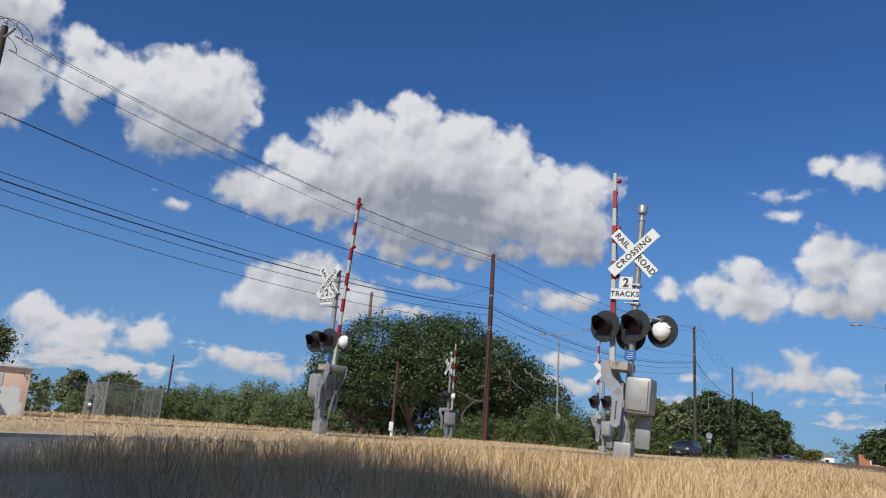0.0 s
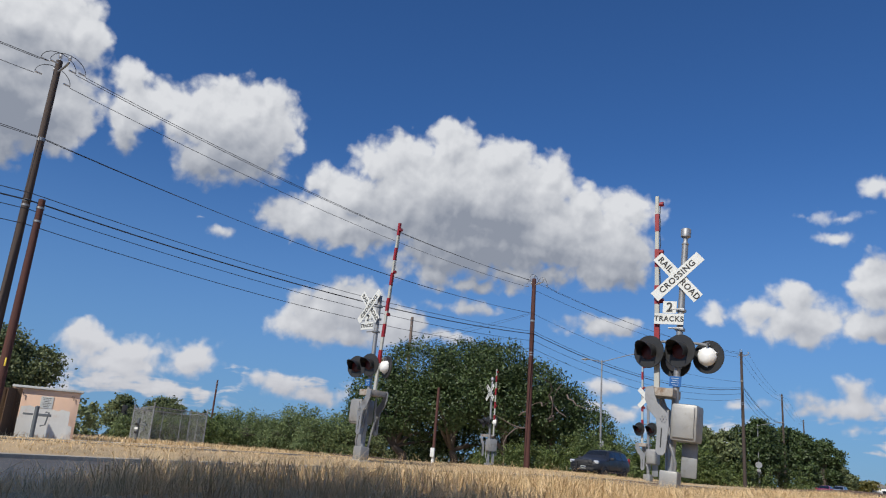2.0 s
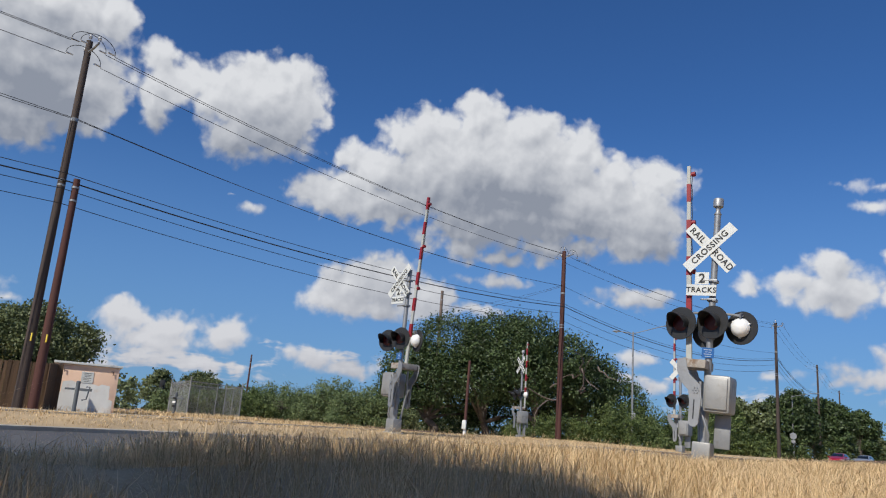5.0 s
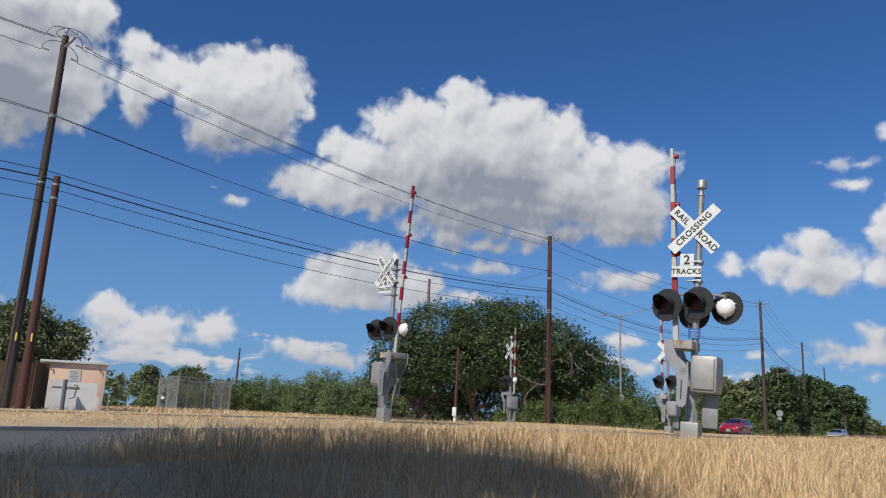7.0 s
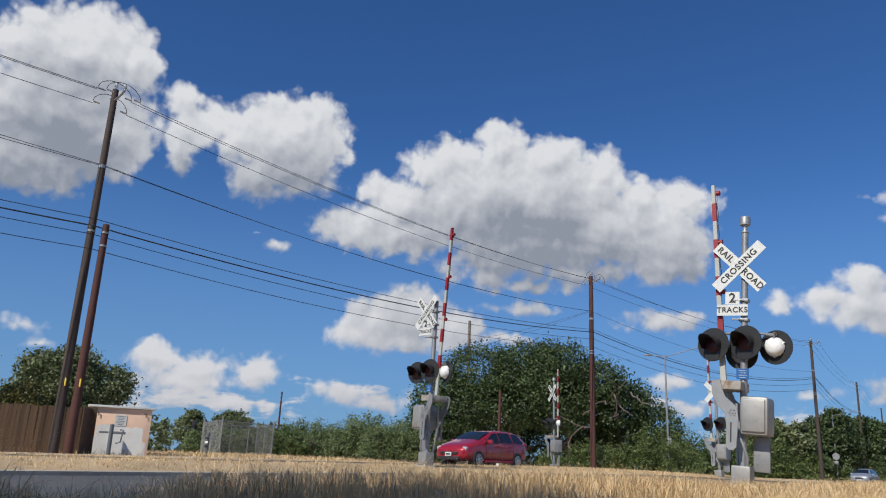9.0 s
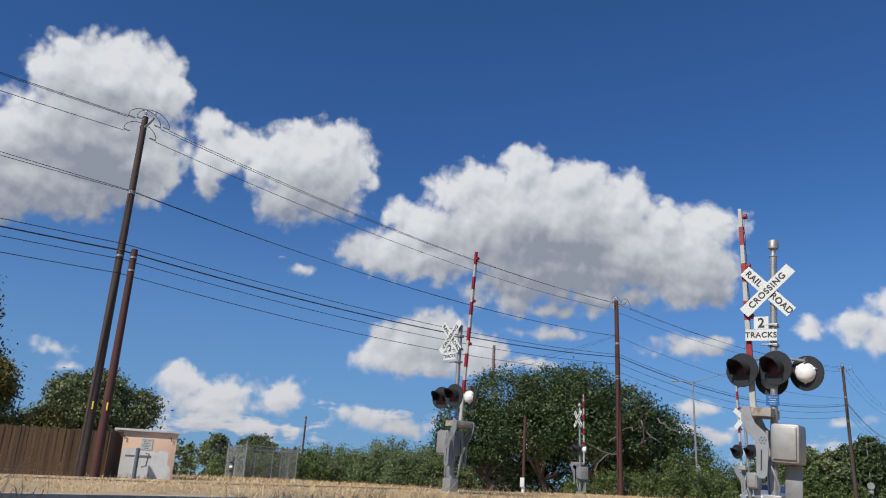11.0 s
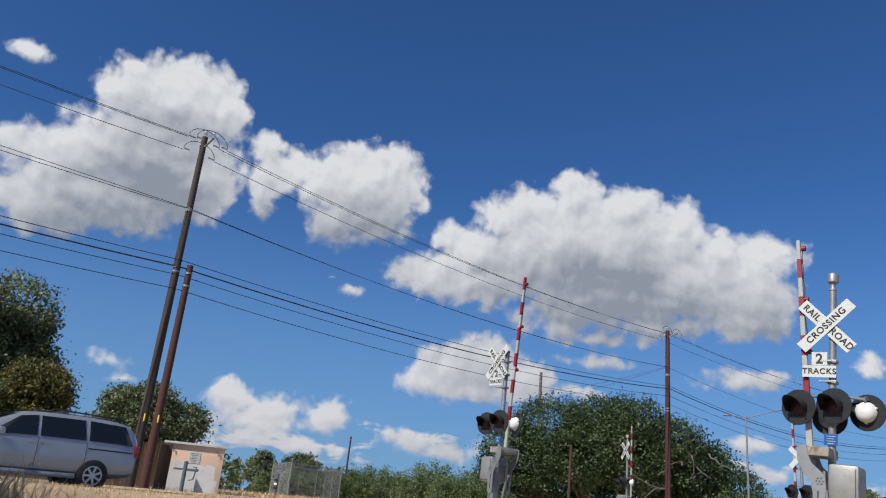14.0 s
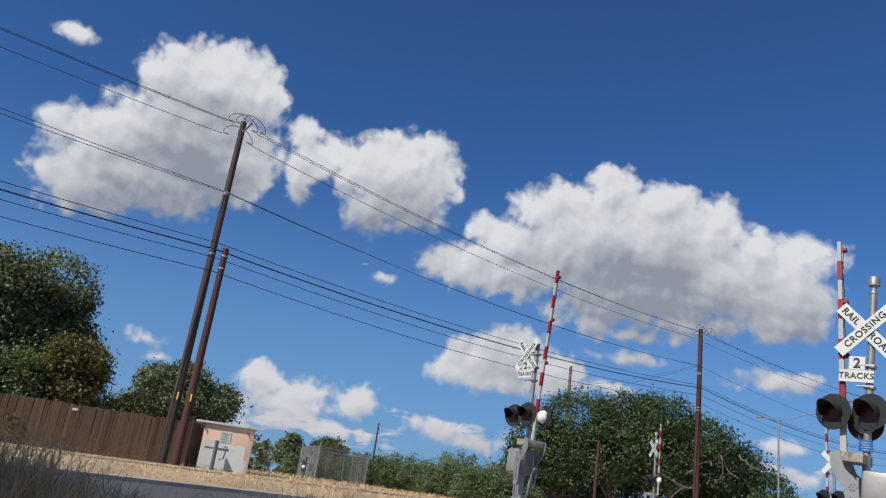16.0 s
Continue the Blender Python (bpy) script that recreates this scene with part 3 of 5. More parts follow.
        part("bolt", bm, GALV, pl)
        part("slot", box(-0.13 * s, y0 - 0.001, beam - 1.02, 0.022, 0.006, 0.36), BLACK, pl, smooth=False)
    part("channel_beam", box(-0.22 * s, -0.03, beam - 0.06, 0.5, 0.58, 0.16, 0.012), RUSTY, t, "weathered channel beam under the gate arm")
    bm = box(0.3 * s, 0.12, foot - 0.02, 0.3, 0.03, 0.62, 0.02)
    part("counterweight", bm, GALV, t, "flat grey counterweight plate")
    part("counterweight_arm", slab([(0.24 * s, foot + 0.5), (0.4 * s, foot + 0.5), (0.36 * s, beam - 0.5), (0.3 * s, beam - 0.5)], 0.28, 0.31), GALV, t, smooth=False)
    part("conduit", pipe([(0.1 * s, -0.1, 0.3), (0.12 * s, -0.16, 0.55), (0.04 * s, -0.2, 0.8), (-0.08 * s, -0.16, 1.0), (-0.1 * s, -0.1, beam - 0.3)], 0.028), GALV, t, "flexible grey conduit")
    part("conduit", pipe([(-0.1 * s, 0.1, 0.3), (-0.14 * s, 0.14, 0.7), (-0.26 * s, 0.12, 1.1), (-0.3 * s, 0.06, beam - 0.1)], 0.03), GALV, t, "flexible grey conduit")
    # raised gate arm with red bands
    gx, length = gate
    lean = Matrix.Translation((gx, -0.02, beam + 0.02)) @ pose(0, 0, 0, 0, arm_tilt, 0)
    bm = slab([(-0.055, 0.0), (0.055, 0.0), (0.035, length), (-0.035, length)], -0.03, 0.03, 0.006)
    bm.transform(lean)
    arm = part("gate_arm", bm, ARMWHITE, t, "white gate arm with red bands, raised", smooth=False)
    z = length - 0.39 - tip
    while z > 0.3:
        w = 0.058 - 0.02 * z / length
        bm = box(0, 0, z, 2 * w, 0.066, 0.385, 0.002)
        bm.transform(lean)
        part("red_band", bm, ARMRED, arm, smooth=False)
        z -= 0.77
    for k, f in enumerate((0.955, 0.7, 0.45)):
        bm = rod((0.06, 0, length * f), (0.13, 0, length * f), 0.05, n=12)
        box(0.05, 0, length * f - 0.03, 0.06, 0.04, 0.06, 0.005, bm=bm)
        bm.transform(lean)
        part("arm_lamp", bm, ARMRED, arm, "small red arm lamp")
    bm = pipe([(0.05, 0.02, length * (0.45 + 0.05 * k)) if k % 2 else (0.066, 0.02, length * (0.45 + 0.05 * k)) for k in range(11)], 0.007, 6)
    bm.transform(lean)
    part("lamp_cable", bm, CABLE, arm)
    return t


def stand(az, d, face, lean=0.0, dz=0.0):
    """A place at azimuth and distance from the viewer's spot, facing the given azimuth, leaning to the right in degrees."""
    x, y = polar(az, d)
    away = Vector((math.sin(radians(az)), math.cos(radians(az)), 0))
    return Matrix.Translation((x, y, lie(x, y) + dz)) @ Matrix.Rotation(radians(lean), 4, away) @ pose(0, 0, 0, 0, 0, 180 - face)


SIGNALS = "crossing signals"
crossing_signal(stand(16.72, 15.6, 212, 3.9, 0.02), "grey crossing mast with crossbuck and raised gate in dry grass", SIGNALS,
                (5.2, 4.16, 3.3, 2.62, 2.08, 1.82, 0.34), 1, (-0.36, 4.1), True, arm_tilt=-3.9, shift=(-0.08, -0.2))
crossing_signal(stand(-5.12, 22.5, 226, 1.2, 0.15), "grey crossing mast with crossbuck and long raised gate, on the median", SIGNALS,
                (5.1, 4.48, 3.9, 2.68, 2.22, 1.9, 0.36), -1, (0.28, 5.1), False, arm_tilt=3.0, rear=False, shift=(-0.3, -0.32), yaw=15.0, tip=0.0)
crossing_signal(stand(4.06, 46.5, 245, 0.0, 0.0), "grey crossing mast with raised gate before a dark oak", SIGNALS,
                (5.4, 4.5, 0, 2.75, 0, 1.95, 0.36), 1, (0.5, 3.9), True, rear=False, lamps=((-0.55, False), (0.0, False), (0.5, True)))
crossing_signal(stand(15.3, 39.0, 222, 0.0, 0.0), "grey crossing mast with two lamps and raised gate, on the median", SIGNALS,
                (4.75, 4.0, 0, 2.5, 0, 1.75, 0.36), 1, (-0.3, 3.9), False, rear=False, writing=False, lamps=((-0.4, False), (0.25, False)))

# ---- utility poles, wires, street lamps ----
def utility_pole(az, d, top, r, mat, label, lean=0.0, arms=False, tags=False, lean_away=0.0):
    x, y = polar(az, d)
    z = lie(x, y)
    way = Vector((math.sin(radians(az)), math.cos(radians(az)), 0))
    m = Matrix.Translation((x, y, z)) @ Matrix.Rotation(radians(lean), 4, way)
    t = thing("utility_pole", m, label, "utility pole", "utility poles")
    h = top - z
    part("shaft", rod((0, 0, -0.4), (0, 0, h), r, r * 0.68, 14), mat, t)
    if arms:
        along = Vector((SU, CU, 0))
        cross = Vector((CU, -SU, 0))
        arm = part("cross_arm", pipe([cross * -0.1 + Vector((0, 0, h - 0.55)), cross * 0.5 + Vector((0, 0, h - 0.42)), cross * 0.85 + Vector((0, 0, h - 0.3))], 0.05), GALV, t, "grey steel bracket arm")
        for k, (c, up) in enumerate(((0.0, 0.05), (0.85, -0.28), (-0.25, -0.5))):
            p = cross * c + Vector((0, 0, h + up))
            part("insulator", lathe([(0.04, 0.0), (0.035, 0.06), (0.075, 0.1), (0.04, 0.13), (0.075, 0.17), (0.05, 0.25), (0.0, 0.28)], 12, Matrix.Translation(p)), PORCELAIN, t, "grey porcelain insulator")
            part("jumper", pipe([p + along * (0.75 * math.cos(a)) + Vector((0, 0, -0.25 + 0.55 * math.sin(a))) for a in (math.pi * i / 10 for i in range(11))], 0.014, 6), CABLE, t)
            for sgn in (-1, 1):
                q = p + along * (0.75 * sgn) + Vector((0, 0, -0.25))
                part("dead_end", rod(q - along * 0.3 * sgn, q, 0.035, 0.045, 8), PORCELAIN, t)
        part("pole_band", rod((0, 0, h - 3.6), (0, 0, h - 3.45), r * 0.8, n=14), GALV, t)
    for z in ((h - 6.1, h - 6.3) if arms else (h - 0.35, h - 0.9)):
        part("pole_band", rod((0, 0, z - 0.05), (0, 0, z + 0.03), r * 0.86 if arms else r * 0.8, n=14), GALV, t)
    if tags:
        p = -way * (r * 0.97)
        part("tag", box(p.x + 0.03, p.y, 2.55, 0.05, 0.05, 0.3, 0.005), YELLOW, t, "small yellow tag")
    return m


POLE_A = utility_pole(-30.25, 33.0, 15.1, 0.19, POLE_DARK, "tall dark creosoted utility pole in front of a wooden fence", 0.2, True, True)
POLE_C = utility_pole(-29.35, 33.0, 9.15, 0.19, POLE_RED, "short red-brown utility pole beside a taller one", 0.25, False, True)
POLE_B = utility_pole(6.83, 61.7, 15.4, 0.24, POLE_RED, "tall red-brown utility pole before a dark oak", -0.1, True)
POLE_F = utility_pole(21.6, 100.0, 15.9, 0.22, POLE_DARK, "dark utility pole beside the far road", 0.0, True)
utility_pole(-15.9, 90.0, 7.2, 0.13, POLE_RED, "thin brown utility pole beyond the scrub", 0.6)
utility_pole(-2.35, 75.0, 13.9, 0.2, POLE_GREY, "grey weathered utility pole behind an oak", 0.3)
utility_pole(24.1, 140.0, 15.2, 0.2, POLE_DARK, "dark utility pole far down the road")
utility_pole(25.35, 190.0, 15.0, 0.2, POLE_DARK, "dark utility pole far down the road")
utility_pole(27.45, 235.0, 6.8, 0.2, POLE_GREY, "low grey pole far down the road")
utility_pole(33.4, 150.0, 14.0, 0.2, POLE_DARK, "dark utility pole among trees by the near carriageway")


def wire(p, q, sag, r=0.013, label="thin black overhead power wire between poles"):
    p, q = Vector(p), Vector(q)
    pts = [p.lerp(q, i / 26) - Vector((0, 0, 4 * sag * (i / 26) * (1 - i / 26))) for i in range(27)]
    ob = new("overhead_wire", mesh_of("overhead_wire", pipe(pts, r, 5), CABLE, True))
    tagged(ob, label, "overhead wire", "overhead wires")


def on_pole(m, z, across=0.0, along=0.0):
    p = m @ Vector((0, 0, z))
    return p + Vector((CU, -SU, 0)) * across + Vector((SU, CU, 0)) * along


A0, A1 = Matrix.Translation((-24.0, -33.0, 0)) @ POLE_A, POLE_A
G2 = Matrix.Translation(Vector((*polar(24.1, 140.0), -0.5)))
G3 = Matrix.Translation(Vector((*polar(25.35, 190.0), -0.5)))
HA, HB, HF = 15.0, 15.35, 16.3
for across, up in ((0.0, -0.2), (0.85, -0.53), (-0.25, -0.75)):
    wire(on_pole(A0, HA + up + 0.2, across), on_pole(POLE_A, HA + up, across, -0.75), 0.7)
    wire(on_pole(POLE_A, HA + up, across, 0.75), on_pole(POLE_B, HB + up, across, -0.75), 0.75)
    wire(on_pole(POLE_B, HB + up, across, 0.75), on_pole(POLE_F, HF + up, across, -0.75), 0.85)
    wire(on_pole(POLE_F, HF + up, across, 0.75), on_pole(G2, 15.4 + up, across), 0.9)
    wire(on_pole(G2, 15.4 + up, across), on_pole(G3, 15.2 + up, across), 0.9)
wire(on_pole(A0, 12.0), on_pole(POLE_A, 11.6), 0.6)
wire(on_pole(A0, 12.3), on_pole(POLE_A, 11.6, 0.1), 0.45)
wire(on_pole(POLE_A, 11.6), on_pole(POLE_B, 12.5), 0.8)
wire(on_pole(POLE_A, 11.6, 0.1), on_pole(POLE_B, 12.5, 0.1), 0.85)
wire(on_pole(POLE_B, 12.5), on_pole(POLE_F, 12.6), 1.1)
for h, hb, sag, r in ((9.25, 11.0, 0.7, 0.016), (8.95, 10.8, 0.75, 0.03), (8.6, 10.25, 0.75, 0.015), (8.0, 9.6, 0.8, 0.015)):
    wire(on_pole(A0, h + 0.4, 0.3), on_pole(POLE_A, h, 0.2), 0.8, r, "thick black overhead cable strung between poles")
    wire(on_pole(POLE_A, h, 0.2), on_pole(POLE_B, hb, 0.2), sag, r, "thick black overhead cable strung between poles")
    wire(on_pole(POLE_B, hb, 0.2), on_pole(POLE_F, hb + 1.0, 0.2), 1.5, r, "thick black overhead cable strung between poles")
    wire(on_pole(POLE_F, hb + 1.0, 0.2), on_pole(G2, hb, 0.2), 1.0, r, "thick black overhead cable strung between poles")
wire(on_pole(POLE_B, 12.5), on_pole(POLE_B, 9.0, -8.0, -6.0), 0.1, 0.01)
wire(on_pole(POLE_B, 12.6), (*polar(-2.35, 75.0), 12.0), 0.3, 0.01)


def street_lamp(az, d, h, arms, label):
    x, y = polar(az, d)
    t = thing("street_lamp", Matrix.Translation((x, y, lie(x, y))) @ pose(0, 0, 0, 0, 0, -az), label, "street lamp", "street lamps")
    part("base", box(0, 0, -0.05, 0.36, 0.36, 0.25, 0.03), GALV, t)
    part("pole", rod((0, 0, 0.1), (0, 0, h), 0.1, 0.06, 14), GALV, t, "tapered galvanised pole")
    for sgn, length, rise in arms:
        pts = [(sgn * length * (1 - (1 - i / 8) ** 1.6), 0, h - 0.15 + rise * math.sin(math.pi / 2 * i / 8)) for i in range(9)]
        part("arm", pipe(pts, 0.035), GALV, t)
        hx, hz = sgn * (length + 0.25), h - 0.15 + rise
        head = part("lamp_head", lathe([(0.02, -0.38), (0.09, -0.3), (0.13, -0.05), (0.12, 0.2), (0.05, 0.34), (0.0, 0.36)], 12, Matrix.Translation((hx, 0, hz)) @ pose(0, 0, 0, 0, 90 * sgn, 0) @ Matrix.Diagonal((0.55, 1, 1, 1))), GALV, t, "grey cobra-head lamp")
        part("lamp_glass", lathe([(0.1, 0.0), (0.09, -0.05), (0.0, -0.07)], 12, Matrix.Translation((hx, 0, hz - 0.05))), HEADLAMP, head)
    part("cabinet", box(0.1, -0.16, 2.4, 0.32, 0.2, 0.5, 0.02), GALV, t, "small grey cabinet")
    return t


street_lamp(12.0, 65.0, 9.5, ((1, 2.6, 0.75), (-1, 1.1, 0.15)), "galvanised street lamp with a long curved arm beside an oak")
street_lamp(22.5, 120.0, 9.2, ((1, 2.9, 0.6),), "galvanised street lamp with a curved arm far down the road")
street_lamp(35.6, 52.0, 8.2, ((-1, 3.1, 0.6),), "galvanised street lamp reaching over the near carriageway")
street_lamp(36.0, 95.0, 8.2, ((-1, 3.0, 0.6),), "galvanised street lamp reaching over the near carriageway")


# ---- small posts and signs ----
def marker_post():
    x, y = polar(0.05, 45.0)
    t = thing("marker_post", stand(0.05, 45.0, 200, 0.8), "thin red-brown timber post with a white foot, on the far verge", "post")
    part("shaft", rod((0, 0, -0.1), (0, 0, 4.4), 0.09, 0.075, 10), POLE_RED, t)
    part("sleeve", rod((0, 0, -0.1), (0, 0, 0.5), 0.095, 0.095, 12), WHITE, t, "white plastic sleeve")
    part("meter_box", box(0, -0.14, 0.48, 0.24, 0.14, 0.5, 0.02), SIGNWHITE, t, "white meter box")


marker_post()


def road_sign(az, d, h):
    t = thing("road_sign", stand(az, d, az + 180, 0.0), "round grey-backed road sign on a post", "road sign")
    part("post", rod((0, 0, -0.1), (0, 0, h), 0.04, 0.04, 8), GALV, t)
    part("plate", lathe([(0.0, -0.01), (0.45, -0.01), (0.45, 0.01), (0.0, 0.01)], 20, pose(0, -0.06, h - 0.4, 90)), GALV, t, "round unpainted plate")
    part("lower_plate", box(0, -0.06, h - 1.35, 0.5, 0.02, 0.36, 0.003), GALV, t)


road_sign(22.5, 119.0, 4.0)


def signal_box():
    """The peach utility cabinet with its grey overpaint."""
    x, y = polar(-26.45, 35.2)
    t = thing("equipment_hut", Matrix.Translation((x, y, lie(x, y))) @ pose(0, 0, 0, 0, 0, 27.5), "small peach equipment hut with grey overpaint and a pale flat roof", "hut")
    part("wall", box(0, 0.9, -0.05, 2.42, 1.8, 1.97, 0.015), PEACH, t, "peach painted stucco walls")
    bm = box(0, 0.9, 1.924, 2.62, 2.05, 0.09, 0.01)
    part("roof", bm, SIGNWHITE, t, "pale flat roof slab")
    outline = [(-0.98, 0.03), (1.12, 0.03), (1.1, 0.55), (0.96, 0.6), (0.93, 1.14), (0.62, 1.2), (0.5, 1.12), (0.12, 1.22), (-0.2, 1.17), (-0.55, 1.26), (-0.86, 1.2), (-0.88, 0.8), (-0.96, 0.7)]
    part("overpaint", slab(outline, -0.004, 0.02), PATCH, t, "uneven pale grey overpainted patch", smooth=False)
    s = part("notice", box(0.02, -0.012, 1.2, 0.46, 0.014, 0.46, 0.003), SIGNWHITE, t, "white notice with unreadable lines", smooth=False)
    bm = bmesh.new()
    for k in range(6):
        box(0.02, -0.02, 1.585 - 0.066 * k, 0.34 - 0.07 * ((k * 7) % 3), 0.004, 0.015, bm=bm)
    part("notice_line", bm, INK, s, "unreadable dark lines", smooth=False)
    for hx in (-0.9, 0.95):
        part("hook", pipe([(hx - 0.05, -0.0, 1.74), (hx - 0.05, -0.06, 1.74), (hx + 0.03, -0.06, 1.74), (hx + 0.03, -0.06, 1.58)], 0.014, 6), STEEL, t, "bent dark hook")
    part("downpipe", rod((-1.28, -0.08, 0.0), (-1.28, -0.08, 1.3), 0.05, 0.05, 10), POLE_RED, t, "rusty red standpipe")


signal_box()


def railway_signal():
    t = thing("railway_signal", stand(-21.4, 80.0, 160), "black railway signal head on two thin posts", "railway signal")
    for x in (-0.3, 0.5):
        part("post", rod((x, 0, -0.1), (x, 0, 2.6), 0.05, 0.05, 8), GALV, t)
    part("ladder_rung", rod((-0.3, 0, 1.5), (0.5, 0, 1.5), 0.03, n=6), GALV, t)
    head = part("signal_head", box(-0.3, -0.1, 2.1, 0.5, 0.3, 1.1, 0.06), BLACK, t, "black signal head")
    for z in (2.4, 2.75):
        part("hood", rod((-0.3, -0.2, z), (-0.3, -0.5, z), 0.13, 0.12, 12), BLACK, head)


railway_signal()


def gate_post(az, d, face, label, striped):
    t = thing("barrier_post", stand(az, d, face), label, "post")
    part("post", rod((0, 0, -0.1), (0, 0, 1.15), 0.075, 0.075, 14), GREYPAINT, t)
    part("post_cap", lathe([(0.08, 1.14), (0.075, 1.19), (0.0, 1.21)], 14), GREYPAINT, t)
    part("stub_arm", box(0.28, 0, 0.84, 0.46, 0.07, 0.1, 0.01), GREYPAINT, t)
    part("stub_arm", box(-0.26, 0, 0.86, 0.34, 0.06, 0.07, 0.01), GREYPAINT, t)
    part("lock_bracket", pipe([(0.3, 0, 1.0), (0.42, 0, 1.0), (0.36, 0, 0.55), (0.2, 0, 0.5)], 0.03, 6), GREYPAINT, t)
    if striped:
        for k in range(3):
            bm = box(0, -0.1, 0.45 + 0.2 * k, 0.19, 0.02, 0.1, m=None)
            bm.transform(pose(0, 0, 0, 0, 0, 0))
            part("stripe", bm, WHITE if k % 2 else INK, t, smooth=False)


gate_post(-26.9, 32.2, 160, "grey steel barrier post with stub arms before a peach hut", False)
gate_post(-20.6, 42.0, 200, "grey steel barrier post with black and white bands", True)


# ---- fences ----
def wooden_fence():
    """Brown board fence along the back of the far verge."""
    a, b = Vector(polar(-29.0, 34.2)), Vector(polar(-28.45, 34.2))
    far = Vector(polar(-48.0, 35.5))
    t = thing("wooden_fence", Matrix(), "weathered brown board fence with a slightly uneven top", "fence")
    run = (a - far)
    n = int(run.length / 0.142)
    side = Vector((-run.y, run.x)).normalized()
    yaw = math.degrees(math.atan2(run.y, run.x))
    board = mesh_of("board", slab([(-0.068, 0.0), (0.068, 0.0), (0.068, 1.8), (0.045, 1.83), (-0.045, 1.83), (-0.068, 1.8)], -0.009, 0.009), FENCEWOOD)
    rnd = random.Random(4)
    for k in range(n + 5):
        p = far + run * (k / n)
        ob = new("board", board)
        ob.parent = t
        ob.matrix_world = Matrix.Translation((p.x, p.y, lie(p.x, p.y) + rnd.uniform(-0.02, 0.03))) @ pose(0, 0, 0, rnd.uniform(-0.6, 0.6), rnd.uniform(-0.5, 0.5), yaw) @ Matrix.Translation((0, rnd.uniform(-0.004, 0.004), 0))
    for z in (0.3, 0.95, 1.55):
        p, q = far + side * 0.06, a + side * 0.06
        part("rail", rod((p.x, p.y, z), (q.x, q.y, z), 0.04, n=4), FENCEWOOD, t)
    for k in range(0, n, 17):
        p = far + run * (k / n) + side * 0.14
        part("post", box(p.x, p.y, lie(p.x, p.y) - 0.1, 0.09, 0.09, 1.85), FENCEWOOD, t, smooth=False)
    # short return beside the hut
    for k in range(7):
        p = a + Vector((0.35, 0.0)) + Vector((0.0, 0.142)) * k
        ob = new("board", board)
        ob.parent = t
        ob.matrix_world = Matrix.Translation((p.x, p.y - 0.3, lie(p.x, p.y))) @ pose(0, 0, 0, 0, 0, 90)
    p = far + run * 0.62 - side * 0.02
    part("fence_plate", box(0, 0, 0, 0.2, 0.02, 0.1, 0.003, m=Matrix.Translation((p.x, p.y, 1.6)) @ pose(0, 0, 0, 0, 0, yaw)), SIGNWHITE, t, "small white plate")
    bm = bmesh.new()
    q = far + run * 0.44 - side * 0.06
    for k in range(40):
        c = Vector((q.x + rnd.gauss(0, 0.12), q.y + rnd.gauss(0, 0.05), 0.75 + rnd.gauss(0, 0.2)))
        bmesh.ops.create_grid(bm, x_segments=1, y_segments=1, size=0.035, matrix=Matrix.Translation(c) @ pose(0, 0, 0, rnd.uniform(0, 180), rnd.uniform(0, 180), 0))
    part("creeper", bm, OLIVE, t, "sprig of yellowing creeper", smooth=False)


wooden_fence()


def chain_link_pen():
    pts = [Vector(polar(-21.0, 49.5)), Vector(polar(-19.75, 43.5)), Vector(polar(-16.2, 47.5)), Vector(polar(-17.3, 52.5))]
    t = thing("chain_link_enclosure", Matrix(), "galvanised chain-link pen with pipe posts in dry weeds", "fence")
    for i in range(4):
        p, q = pts[i], pts[(i + 1) % 4]
        run = q - p
        n = max(2, round(run.length / 2.7))
        for k in range(n):
            c = p + run * k / n
            big = k == 0
            z = lie(c.x, c.y)
            part("post", rod((c.x, c.y, z - 0.1), (c.x, c.y, z + (2.1 if big else 1.88)), 0.04 if big else 0.024, n=10), GALV, t)
        z = lie(p.x, p.y)
        part("top_rail", rod((p.x, p.y, z + 1.86), (q.x, q.y, z + 1.86), 0.024, n=8), GALV, t)
        verts, faces = [], []
        step, h = 0.11, 1.84
        along = run.normalized()
        m = int(run.length / step)
        r = 0.003
        for sgn in (1, -1):
            for k in range(-int(h / step), m + 1):
                s0 = k * step if sgn > 0 else k * step + h
                a0, a1 = s0, s0 + sgn * h
                z0, z1 = 0.0, h
                lo, hi = 0.0, run.length
                if a0 < lo:
                    z0 += (lo - a0) / sgn * 1.0 if sgn > 0 else 0
                    a0 = lo
                if a0 > hi and sgn < 0:
                    z0 += (a0 - hi)
                    a0 = hi
                if a1 > hi:
                    z1 -= a1 - hi
                    a1 = hi
                if a1 < lo:
                    z1 -= lo - a1
                    a1 = lo
                if z1 - z0 < 0.02:
                    continue
                b = len(verts)
                for s, zz in ((a0, z0), (a1, z1)):
                    c = p + along * s
                    for dx, dz in ((-r, -r), (r, -r), (0, r * 1.4)):
                        verts.append((c.x + along.x * dx - along.y * dz * 0.5, c.y + along.y * dx + along.x * dz * 0.5, z + 0.03 + zz + dz))
                faces += [(b, b + 1, b + 4, b + 3), (b + 1, b + 2, b + 5, b + 4), (b + 2, b, b + 3, b + 5)]
        ob = new("chain_link_mesh", from_data("chain_link_mesh", verts, faces, GALV))
        ob.parent = t
        tagged(ob, "woven galvanised wire mesh", kind="stuff")


chain_link_pen()


